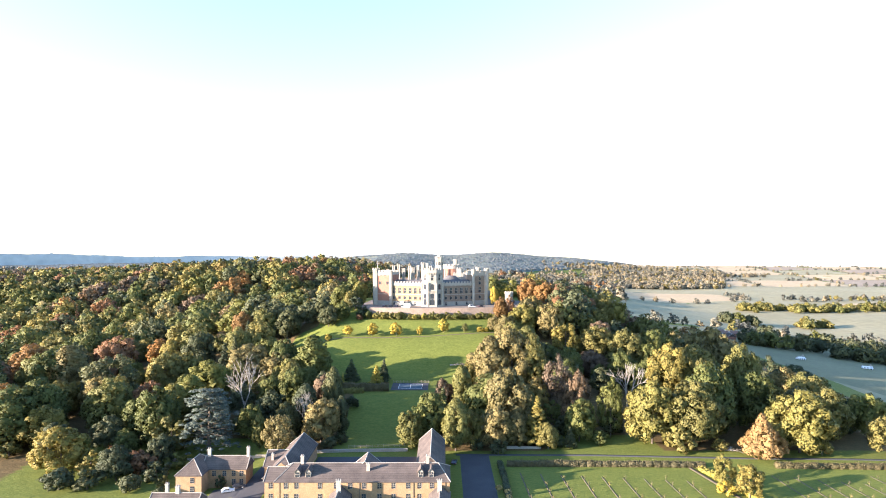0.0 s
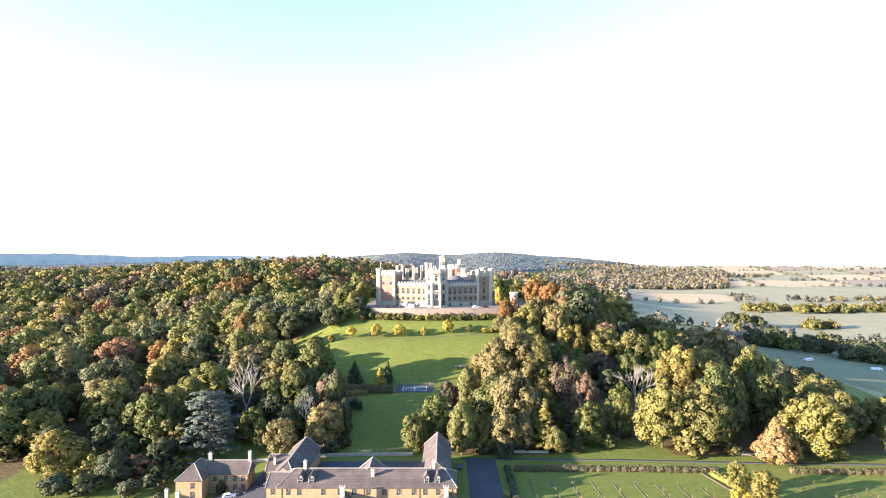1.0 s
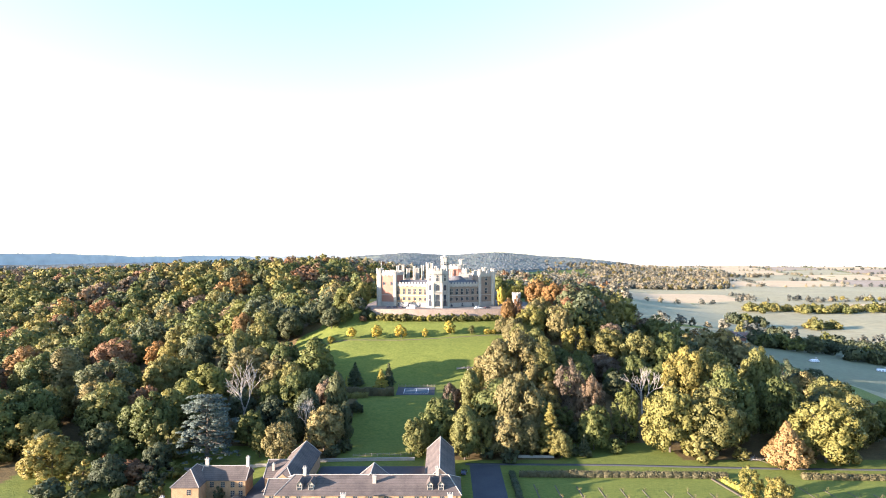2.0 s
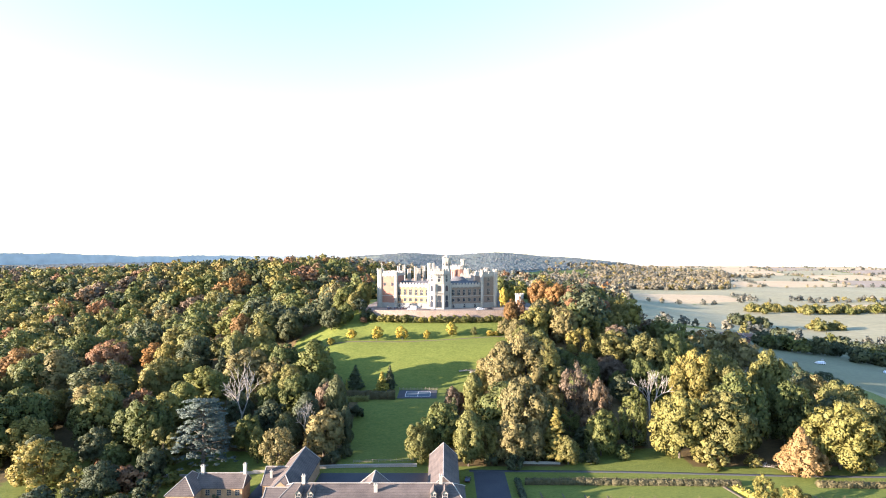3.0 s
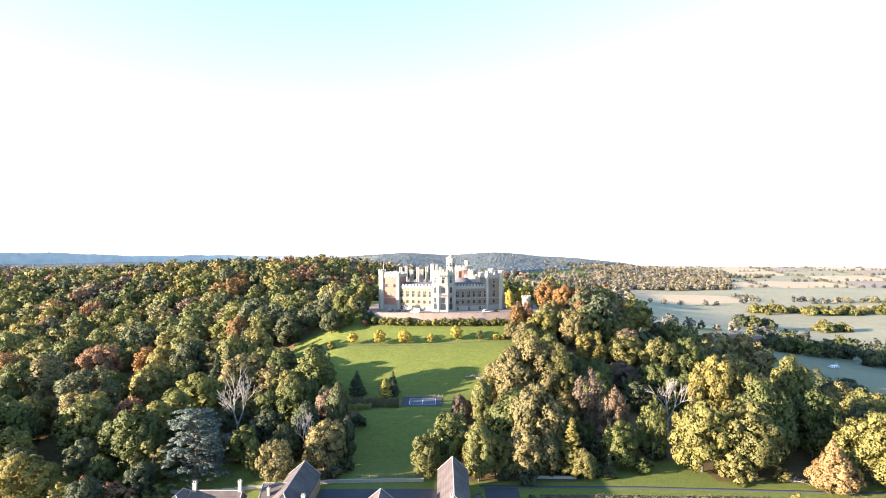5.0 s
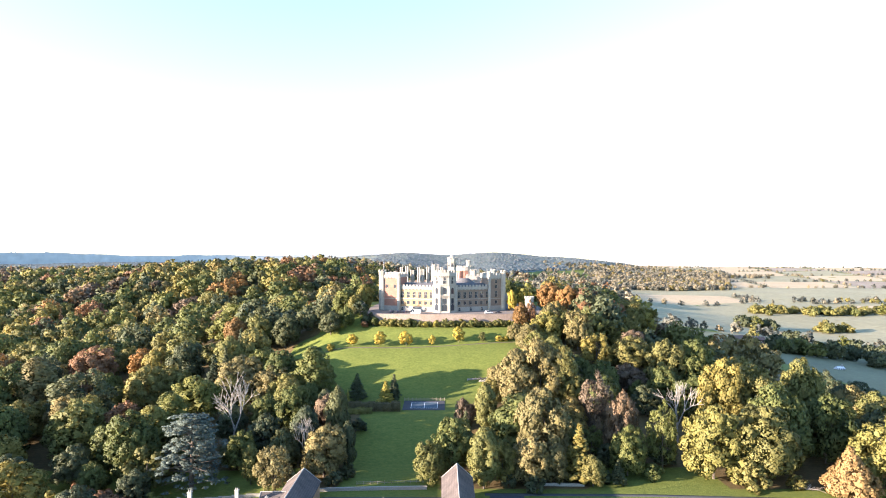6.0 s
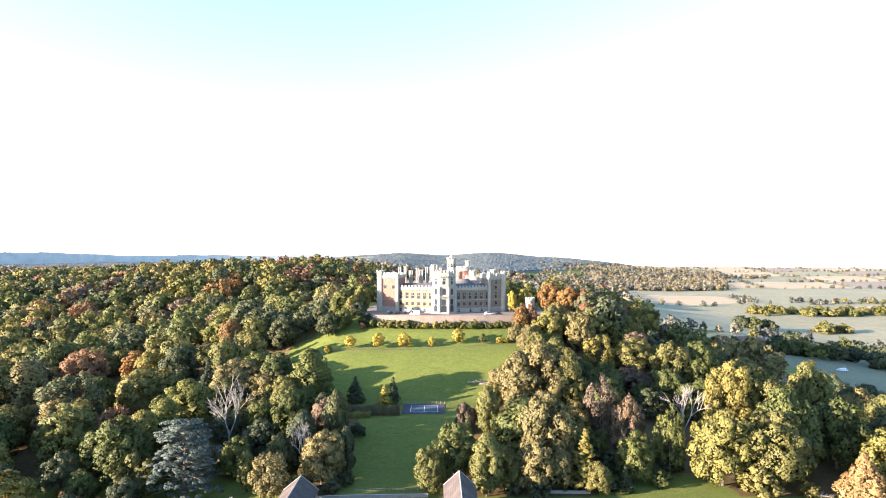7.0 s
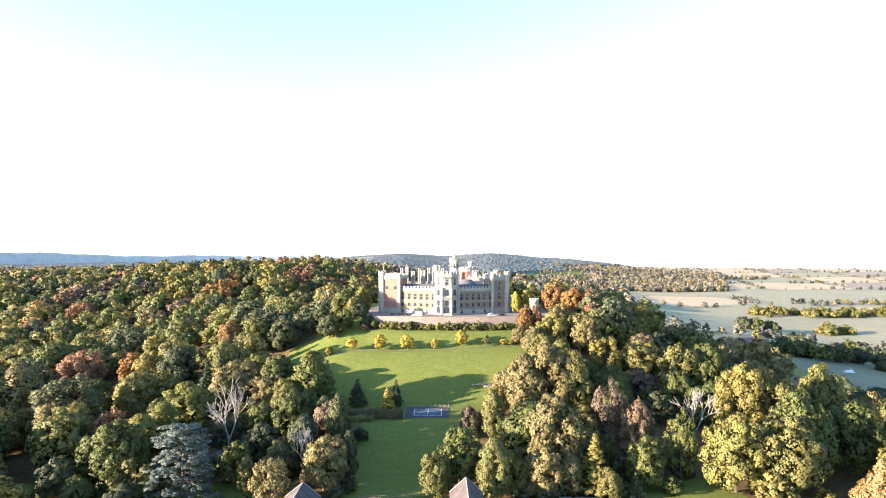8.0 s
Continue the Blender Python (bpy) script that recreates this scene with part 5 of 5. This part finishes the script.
near, middle, behind = [], [], []
for y in np.arange(176, 1210, 18.5):
    for x in np.arange(-0.86 * y - 20, 260, 19.0):
        px, py = x + rng.uniform(-6.5, 6.5), y + rng.uniform(-6.5, 6.5)
        if not woods(px, py) or rng.random() < 0.10:
            continue
        if any((px - a) ** 2 + (py - b) ** 2 < (q + 2.0) ** 2 for a, b, q in TAKEN):
            continue
        (near if py < 380 and abs(px) < 0.80 * py else middle if py < 680 else behind).append((px, py))
for k, (x, y) in enumerate(near):
    mix = LEFT_MIX if x < -15 else RIGHT_MIX
    colour = mix[int(rng.integers(len(mix)))]
    kind = ("broad", "broad", "broad", "broad", "tall", "sparse")[int(rng.integers(6))]
    if colour == "deep" and rng.random() < 0.35:
        kind = "cone"
    high = rng.uniform(19, 28) if rng.random() < 0.65 else rng.uniform(12, 18)
    if x > -15:
        high *= 0.8
    tree(kind, colour, x, y, high, rng.uniform(0.85, 1.25), k * 7 + 3)

LOW = [crown_shape(300 + i, 10.5, 0.8, 20.0, 14, 1000, 0.68, clumps=9, billow=1.5) for i in range(8)] + [crown_shape(320, 5.0, 1.0, 23, 12, 260, 0.6, "cone")]
DISTANT = [crown_shape(330 + i, 10.5, 0.8, 19.0, 8, 360, 1.15, clumps=6, billow=1.7) for i in range(8)]
FARM = [crown_shape(340 + i, 7.8, 0.3, 16.0, 5, 85, 1.75, clumps=5, billow=1.9) for i in range(5)]


def joined_wood(name, spots, models, mix, label, scale=(0.8, 1.15)):
    """Woods too many to count: one mesh for each leaf colour."""
    by, seen = {}, []
    for x, y in spots:
        c = mix[int(rng.integers(len(mix)))]
        if seen and rng.random() < 0.5:
            c = min(seen[-130:], key=lambda s: (s[0] - x) ** 2 + (s[1] - y) ** 2)[2]
        seen.append((x, y, c))
        v, f, n = models[int(rng.integers(len(models)))]
        a, s = rng.uniform(0, 6.28), rng.uniform(*scale)
        ca, sa = math.cos(a), math.sin(a)
        n = np.stack([n[:, 0] * ca - n[:, 1] * sa, n[:, 0] * sa + n[:, 1] * ca, n[:, 2]], 1)
        ca, sa = ca * s, sa * s
        w = np.stack([v[:, 0] * ca - v[:, 1] * sa + x, v[:, 0] * sa + v[:, 1] * ca + y, v[:, 2] * s * rng.uniform(0.85, 1.15) + z_at(x, y) - 0.8], 1)
        by.setdefault(c, []).append((w, f, n))
    for c, pieces in by.items():
        v, f = joined([q[:2] for q in pieces])
        tagged(new(name, mesh_of(name, v, f, LEAF[c], normals=np.concatenate([q[2] for q in pieces]), tone=np.concatenate([np.full(len(q[0]), rng.random()) for q in pieces]))), label.format(WORDS[c]), "woodland", kind="stuff")


joined_wood("woodland", middle, LOW, MID_MIX, "dense wood of {} autumn trees on rolling hills", (0.65, 1.3))
joined_wood("woodland", behind, DISTANT, MID_MIX, "dense wood of {} autumn trees on rolling hills", (0.65, 1.3))

far = []
for _ in range(14000):
    y = 1200 + 3300 * rng.random() ** 1.3
    x = rng.uniform(-0.85 * y, 0.5 * y)
    on_hill = z_at(x, y) > 8
    if x < 0.30 * y or on_hill:
        far.append((x, y))
    if len(far) > 3200:
        break
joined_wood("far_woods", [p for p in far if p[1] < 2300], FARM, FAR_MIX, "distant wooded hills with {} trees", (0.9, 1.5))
# the last hills are a hazy backdrop: woods and a few paler slopes
hx, hy = np.meshgrid(np.arange(-2300, 1420, 11.0), np.arange(2300, 4560, 15.0))
hz = land(hx, hy)
patch = np.sin(hx * 0.0042 + 1.0) * np.sin(hy * 0.0035 + 0.6) + 0.5 * np.sin(hx * 0.011) * np.sin(hy * 0.009)
canopy = rng.uniform(3, 9, hx.shape) * step(0.75, 0.6, patch)
edge = step(1180, 1000, hx + 60 * np.sin(hy * 0.01)) * step(-3, 10, hz)
hi = np.arange(hx.size).reshape(hx.shape)
hq = np.stack([hi[:-1, :-1], hi[:-1, 1:], hi[1:, 1:], hi[1:, :-1]], -1).reshape(-1, 4)
# Bluish haze is painted straight into the colour of these hills.
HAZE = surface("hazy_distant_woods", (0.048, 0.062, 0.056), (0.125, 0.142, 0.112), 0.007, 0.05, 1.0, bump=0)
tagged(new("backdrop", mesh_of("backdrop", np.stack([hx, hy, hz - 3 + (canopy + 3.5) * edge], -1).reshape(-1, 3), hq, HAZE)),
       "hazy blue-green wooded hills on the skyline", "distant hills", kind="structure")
crest, tone = [], []
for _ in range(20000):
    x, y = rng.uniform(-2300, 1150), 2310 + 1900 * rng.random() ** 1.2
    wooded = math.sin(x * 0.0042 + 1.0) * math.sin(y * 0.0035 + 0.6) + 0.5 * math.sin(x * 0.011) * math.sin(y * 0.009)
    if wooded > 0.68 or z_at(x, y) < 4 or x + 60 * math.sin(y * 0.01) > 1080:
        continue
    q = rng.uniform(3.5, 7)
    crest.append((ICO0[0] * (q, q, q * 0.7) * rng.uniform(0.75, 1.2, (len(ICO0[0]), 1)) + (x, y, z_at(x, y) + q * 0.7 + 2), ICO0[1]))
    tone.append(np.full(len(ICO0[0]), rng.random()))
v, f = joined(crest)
# These crowns have the hills' haze in their leaf colour as well.
tagged(new("far_woods", mesh_of("far_woods", v, f, leafy("leaf_hazed_wood", (0.052, 0.068, 0.060), (0.120, 0.138, 0.108), (0.16, 0.17, 0.12)), normals=np.tile(ICO0[0] * 0.35 + (0, 0, 0.6), (len(crest), 1)), tone=np.concatenate(tone))),
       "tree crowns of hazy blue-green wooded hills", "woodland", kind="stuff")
# ---- hedges and planting round the yard ----
hedge([(24, 226.5), (60, 226), (98, 225)], 1.9, 2.2, "hedge", "long clipped olive-brown hedge beside a dark strip")
hedge([(21.3, 228), (21.6, 212), (21.2, 190)], 1.7, 1.8, "deep", "dark clipped hedge along the drive")
hedge([(124, 224), (150, 223), (185, 222)], 1.8, 2.2, "hedge", "clipped hedge beside the orchard")
hedge([(-52, 311.5), (-40, 311.5), (-28.3, 311.5)], 3.9, 3.0, "hedge", "tall clipped hedge beside the tennis court")
hedge([(-58, 306), (-50, 307.5), (-41, 308.5)], 2.0, 3.4, "lime", "low yellow-green shrubs before a hedge", 0.25, 26, 0.3)
hr = random.Random(4)
for k, x in enumerate(range(-46, 42, 3)):
    tree("bush", hr.choice(("lime", "lime", "olive", "lemon", "green")), x + hr.uniform(-0.8, 0.8), bay_y(x, 399.2) + hr.uniform(-0.6, 0.4), hr.uniform(3.0, 5.4), hr.uniform(0.9, 1.3), k, "shrubs under the terrace wall")
hedge([(95, 222), (99, 205), (103, 190), (106, 178)], 1.1, 2.0, "lemon", "yellow-green leaved low hedge beside a path", 0.22, 26, 0.25)
strip("path", [(92, 224), (95, 208), (98, 190), (100, 176)], 1.4, SOIL, 0.1, "bare trodden path beside the orchard", "path")

# orchard rows: bare strips with staked saplings
for k, (x, y0, y1) in enumerate([(28 + 7.2 * i, 176, 219 - (i * 37 % 9)) for i in range(9)] + [(118 + 7.0 * i, 176, 216 - (i * 29 % 9)) for i in range(8)]):
    strip("path", [(x + 1.0, y0), (x, y1)], 0.45, SOIL, 0.07, "strip of bare soil under a row of saplings", "soil strip")
    for j in range(7):
        y = y0 + 2 + 5.6 * j
        if y < y1 and (k * 7 + j * 3) % 5:
            e = new("sapling")
            e.matrix_basis = pose(x + 1.0 - (y - y0) / (y1 - y0), y, z_at(x, y))
            tagged(e, "small staked fruit sapling in a bare soil strip", "sapling", "orchard saplings")
            bm = bmesh.new()
            shaft(bm, (0, 0, -0.2), (0.03, 0, 1.5), 0.06, 0.03, 5)
            for a in range(4):
                shaft(bm, (0.02, 0, 0.8 + 0.15 * a), (0.5 * math.cos(a * 2.4), 0.5 * math.sin(a * 2.4), 1.4 + 0.2 * a), 0.03, 0.01, 4)
            part("trunk", bm, BARK, e)
            v, f = leaf_cards(np.random.default_rng(k * 9 + j), np.random.default_rng(k * 9 + j).normal(0, 0.28, (26, 3)) + (0, 0, 1.45), np.tile((0.0, 0.0, 1.0), (26, 1)), 0.14)
            c = new("crown", mesh_of("crown", v, f, LEAF["buff" if j % 2 else "olive"]))
            c.parent = e

# topiary at the hedge's end
e = thing("topiary", "clipped mushroom-shaped pale topiary tree beside the drive", "shrub", (18.6, 201, z_at(18.6, 201)))
bm = bmesh.new()
shaft(bm, (0, 0, -0.2), (0, 0, 1.0), 0.16, 0.12, 7)
part("trunk", bm, BARK, e)
r = np.random.default_rng(3)
d = r.normal(0, 1, (420, 3))
d /= np.linalg.norm(d, axis=1)[:, None]
v, f = joined([(ICO1[0] * (1.0, 1.0, 0.75) + (0, 0, 1.7), ICO1[1]), leaf_cards(r, d * (1.1, 1.1, 0.85) + (0, 0, 1.7), d, 0.16)])
c = new("crown", mesh_of("crown", v, f, LEAF["buff"]))
c.parent = e
tree("bush", "deep", -78.9, 212.6, 4.6, 0.7, 1, "cottage shrubs")
tree("bush", "deep", -97, 205, 4.5, 1.2, 2, "cottage shrubs")
tree("bush", "olive", -101, 216, 4.0, 1.2, 4, "cottage shrubs")


# ---- fallen trunks ----
def fallen(x, y, turn, length, label, limbs=26):
    """A felled tree: a bent pale trunk among a heap of broken brown limbs and twigs."""
    e = new("fallen_tree")
    e.matrix_basis = pose(x, y, z_at(x, y), 0, 0, turn)
    tagged(e, label, "log", "fallen trees")
    rr = random.Random(int(x))
    bm = bmesh.new()
    shaft(bm, (0, 0, 0.45), (length * 0.45, 0.25, 0.55), 0.5, 0.38, 8)
    shaft(bm, (length * 0.45, 0.25, 0.55), (length, -0.2, 0.8), 0.38, 0.14, 8)
    part("trunk", bm, DEADWOOD, e)
    for k in range(limbs):
        bm = bmesh.new()
        u = length * rr.uniform(0.1, 1.0)
        p = Vector((u, rr.uniform(-0.3, 0.3), 0.6))
        q = p + Vector((rr.uniform(-0.8, 2.4), rr.uniform(-2.4, 2.4), rr.uniform(-0.3, 1.1)))
        shaft(bm, p, q, 0.12, 0.05, 5)
        for j in range(3):
            o = p.lerp(q, rr.uniform(0.4, 1.0))
            shaft(bm, o, o + Vector((rr.uniform(-0.9, 0.9), rr.uniform(-0.9, 0.9), rr.uniform(-0.2, 0.7))), 0.05, 0.02, 4)
        part("branch", bm, BARK if k % 3 else DEADWOOD, e)


fallen(4, 350, 8, 9, "pale fallen tree trunk with broken limbs on the lawn")
fallen(10, 349, -20, 7, "pale fallen tree trunk with broken limbs on the lawn")
fallen(112, 244, -25, 7, "pale fallen trunk at the edge of the wood")


# ---- parked vehicles ----
def vehicle(name, label, x, y, z, turn, colour, size=(4.4, 1.8, 1.45), van=False, group="parked cars"):
    """A vehicle on four wheels: body, cabin glass, lamps."""
    L, W, H = size
    e = new(name)
    e.matrix_basis = pose(x, y, z, 0, 0, turn)
    tagged(e, label, "van" if van else "car", group)
    prof = ([(0, 0.35), (0, 1.0), (0.15, H * 0.97), (L * 0.72, H), (L * 0.84, 1.05), (L, 0.9), (L, 0.35)] if van else
            [(0, 0.35), (0, 0.82), (0.35, 0.95), (0.9, H - 0.03), (L * 0.55, H), (L * 0.72, 0.92), (L * 0.97, 0.74), (L, 0.35)])
    bm = bmesh.new()
    lo = [bm.verts.new((u - L / 2, -W / 2, h)) for u, h in prof]
    hi = [bm.verts.new((u - L / 2, W / 2, h)) for u, h in prof]
    bm.faces.new(lo)
    bm.faces.new(hi[::-1])
    for i in range(len(prof)):
        bm.faces.new((lo[i], hi[i], hi[(i + 1) % len(prof)], lo[(i + 1) % len(prof)]))
    bmesh.ops.recalc_face_normals(bm, faces=bm.faces[:])
    bmesh.ops.bevel(bm, geom=bm.edges[:], offset=0.07, segments=2, affect="EDGES", profile=0.6)
    part("body", bm, paint("car_paint", colour), e)
    g0, g1 = (L * 0.6, L * 0.8) if van else (0.75, L * 0.66)
    for s in (-1, 1):
        bm = bmesh.new()
        prism(bm, [(g0 - L / 2, 0.98), (g1 - L / 2, 0.98), (g1 - 0.45 - L / 2, H - 0.12), (g0 + 0.25 - L / 2, H - 0.12)], -0.012, 0.012, pose(0, s * (W / 2 + 0.004), 0, 90, 0, 0))
        part("side_window", bm, GLASS, e)
    bm = bmesh.new()
    a, b = (Vector((prof[-3][0] - L / 2, 0, prof[-3][1])), Vector((prof[-4][0] - L / 2, 0, prof[-4][1])))
    nrm = Vector((a.z - b.z, 0, b.x - a.x)).normalized() * (-0.03)
    p0, p1 = a.lerp(b, 0.1) - nrm, a.lerp(b, 0.88) - nrm
    vs = [bm.verts.new((p.x, s * W * 0.42, p.z)) for p, s in ((p0, -1), (p0, 1), (p1, 1), (p1, -1))]
    bm.faces.new(vs)
    bmesh.ops.solidify(bm, geom=bm.faces[:], thickness=0.02)
    part("windscreen", bm, GLASS, e)
    for u in (0.8, L - 0.85):
        for s in (-1, 1):
            bm = bmesh.new()
            shaft(bm, (u - L / 2, s * (W / 2 - 0.2), 0.33), (u - L / 2, s * (W / 2 + 0.02), 0.33), 0.33, 0.33, 14)
            wheel = part("wheel", bm, RUBBER, e)
            bm = bmesh.new()
            shaft(bm, (u - L / 2, s * (W / 2 + 0.0), 0.33), (u - L / 2, s * (W / 2 + 0.04), 0.33), 0.2, 0.18, 12)
            part("rim", bm, ALLOY, wheel)
    for s in (-1, 1):
        bm = bmesh.new()
        box(bm, L / 2 - 0.06, L / 2 + 0.02, s * W * 0.36 - 0.16, s * W * 0.36 + 0.16, 0.58, 0.74)
        part("headlight", bm, ALLOY, e)
        bm = bmesh.new()
        box(bm, -L / 2 - 0.02, -L / 2 + 0.05, s * W * 0.38 - 0.12, s * W * 0.38 + 0.12, 0.6, 0.8)
        part("tail_light", bm, paint("tail_light_red", (0.35, 0.02, 0.02)), e)
    return e


def on(x, y, d=0.14):
    return z_at(x, y) + d


vehicle("car", "white open-topped car parked before the cottage", -74.6, 208, on(-74.6, 208), 20, (0.75, 0.75, 0.74))
vehicle("car", "black car parked before the cottage", -71.8, 212.6 - 1.6, on(-72, 211.2), 12, (0.02, 0.02, 0.025))
vehicle("car", "dark car parked beside the stable wing", 4.2, 229, on(4.2, 229), 80, (0.03, 0.035, 0.05))
T0 = CZ + 0.13
vehicle("van", "white van parked on the castle terrace", -25.5, 412, T0, 170, (0.78, 0.78, 0.76), (6.0, 2.2, 2.9), True)
vehicle("car", "white pick-up car parked on the castle terrace", 20.0, 414, T0, 15, (0.78, 0.78, 0.76), (5.2, 1.9, 1.8))
vehicle("car", "dark car parked on the castle terrace", 26.5, 416, T0, 20, (0.03, 0.03, 0.035))
for k, x in enumerate((-41, -36.5, -32.5)):
    vehicle("car", "dark car parked against the castle wall", x, 420 - 0.3 * k, T0, 75, (0.03, 0.03, 0.04))


# ---- farm in the vale ----
TILE = surface("red_brown_tiles", (0.11, 0.065, 0.05), (0.18, 0.11, 0.085), 0.3, 3, 0.85)


def farmhouse(x, y, turn, L, W, H, roof, wall, label, bays=4):
    z = z_at(x, y) - 0.3
    e = thing("farmhouse", label, "house", (x, y, z), turn, "farm buildings")
    b = walls(e, -L / 2, L / 2, -W / 2, W / 2, -1.5, H, "x", H + W * 0.36, wall)
    roof_part(e, -L / 2, L / 2, -W / 2, W / 2, H, H + W * 0.4, "x", material=roof)
    stack(e, L * 0.35, 0, H + W * 0.3, H + W * 0.4 + 1.6)
    for i in range(bays):
        for zz in ((0.9, 3.4) if H > 4 else (0.9,)):
            fit_window(W_SASH, b, pose(-L / 2 + L * (i + 0.5) / bays, -W / 2 - 0.01, zz))


BARN = surface("corrugated_roof", (0.5, 0.5, 0.5), (0.66, 0.66, 0.66), 0.3, 3, 0.6)
farmhouse(290, 638, 8, 18, 8, 5.0, TILE, BRICK_RED, "red brick farmhouse with tiled roof among trees", 5)
farmhouse(312, 650, -12, 15, 7.5, 5.0, TILE, BRICK_RED, "red brick farmhouse with tiled roof among trees")
farmhouse(300, 626, 80, 13, 7, 4.4, SLATE_ROOF, BRICK_RED, "brick farm range with slate roof")
farmhouse(326, 640, 10, 12, 7, 4.8, TILE, STONE_DARK, "stone farmhouse with tiled roof")
farmhouse(280, 618, 15, 18, 7, 3.0, SLATE_ROOF, BRICK_RED, "long low brick farm building", 6)
farmhouse(301, 505, 10, 6, 4, 2.0, BARN, WHITE, "white farm shed with pale metal roof", 3)
farmhouse(352, 498, -20, 7, 4, 2.0, BARN, WHITE, "white farm shed with pale metal roof", 3)
# ---- the vale: fields, hedgerows and copses ----
sheet("vale", [(235, 300), (2600, 300), (3300, 4300), (900, 4300)], 120, 160, PASTURE, 0.35, "broad vale of grey-green pasture", "pasture")


def field(corners, material, label):
    return sheet("field", corners, 24, 24, material, 0.9, label, "field")


field([(330, 1330), (760, 1500), (790, 1690), (420, 1900)], STUBBLE, "pale gold stubble field with a hedge beyond")
field([(240, 760), (900, 800), (820, 1450), (340, 1300)], PASTURE, "grey-green pasture field in the vale")
field([(260, 330), (620, 360), (760, 760), (250, 740)], MEADOW, "rough pasture with tracks near farm houses")
field([(920, 900), (1500, 1000), (1600, 1500), (860, 1400)], STUBBLE, "pale gold stubble field")
field([(830, 1560), (1600, 1600), (1750, 2100), (900, 2050)], PASTURE, "green pasture beyond a copse")
fr = random.Random(11)
for i in range(5):
    for j in range(6):
        x0, y0 = 480 + 330 * j + 130 * i, 2120 + 430 * i
        mt, lb = fr.choice([(STUBBLE, "pale gold stubble field"), (PASTURE, "grey-green pasture field"), (TILLED, "brown drilled field"), (STUBBLE, "pale straw field")])
        field([(x0, y0), (x0 + 322, y0 + fr.uniform(-6, 6)), (x0 + 450 + fr.uniform(-6, 6), y0 + 422), (x0 + 128, y0 + 422 + fr.uniform(-6, 6))], mt, lb)
rows = []
for (x0, y0), (x1, y1), n in [((250, 745), (900, 790), 40), ((330, 1310), (800, 1480), 10), ((760, 1500), (800, 1700), 14),
                              ((420, 1910), (900, 2070), 40), ((850, 1500), (1600, 1560), 60), ((860, 1450), (1500, 1520), 40)]:
    for k in range(n):
        t = (k + fr.random()) / n
        rows.append((x0 + (x1 - x0) * t + fr.uniform(-6, 6), y0 + (y1 - y0) * t + fr.uniform(-8, 8)))
for i in range(5):
    for j in range(7):
        x0, y0 = 470 + 330 * j + 130 * i, 2110 + 430 * i
        for k in range(18):
            t = fr.random()
            rows.append((x0 + 330 * t, y0 + fr.uniform(-6, 6)) if fr.random() < 0.6 else (x0 + 128 * t, y0 + 422 * t))
joined_wood("hedgerow_trees", rows, FARM, ["hazed"] * 4 + ["grey"] * 6 + ["olive"], "hedgerow and copse of {} trees between fields", (0.55, 1.0))
belt = [(fr.uniform(0.275, 0.47) * y, y) for y in (1960 + 1300 * fr.random() ** 1.3 for _ in range(950))]
belt += [(fr.uniform(0.165, 0.295) * y, y) for y in (2050 + 1100 * fr.random() for _ in range(300))]
belt += [(fr.uniform(700, 1500), fr.uniform(2760, 2860)) for _ in range(160)]
joined_wood("far_woods", belt, FARM, ["hazed"] * 4 + ["grey"] * 2 + ["buff"], "belt of {} trees across the vale", (0.8, 1.3))
# copses near the farm
cop = [(fr.uniform(355, 540), fr.uniform(585, 690)) for _ in range(36)] + [(fr.uniform(300, 350), fr.gauss(592, 8)) for _ in range(16)] + [(fr.uniform(350, 450), fr.gauss(566, 10)) for _ in range(18)] + [(fr.gauss(452, 17), fr.gauss(925, 9)) for _ in range(24)]
joined_wood("copse", cop, DISTANT, ["deep"] * 4 + ["green"] * 2, "small copse of {} trees near the farm", (0.65, 0.95))
cop = [(fr.gauss(580, 14), fr.gauss(935, 8)) for _ in range(12)] + [(fr.uniform(600, 960), fr.gauss(1215, 22)) for _ in range(110)]
joined_wood("copse", cop, DISTANT, ["lime", "olive", "olive", "green"], "small copse of {} trees between fields", (0.65, 0.95))
# far ridge along the skyline, with haze painted in as pale blue-grey
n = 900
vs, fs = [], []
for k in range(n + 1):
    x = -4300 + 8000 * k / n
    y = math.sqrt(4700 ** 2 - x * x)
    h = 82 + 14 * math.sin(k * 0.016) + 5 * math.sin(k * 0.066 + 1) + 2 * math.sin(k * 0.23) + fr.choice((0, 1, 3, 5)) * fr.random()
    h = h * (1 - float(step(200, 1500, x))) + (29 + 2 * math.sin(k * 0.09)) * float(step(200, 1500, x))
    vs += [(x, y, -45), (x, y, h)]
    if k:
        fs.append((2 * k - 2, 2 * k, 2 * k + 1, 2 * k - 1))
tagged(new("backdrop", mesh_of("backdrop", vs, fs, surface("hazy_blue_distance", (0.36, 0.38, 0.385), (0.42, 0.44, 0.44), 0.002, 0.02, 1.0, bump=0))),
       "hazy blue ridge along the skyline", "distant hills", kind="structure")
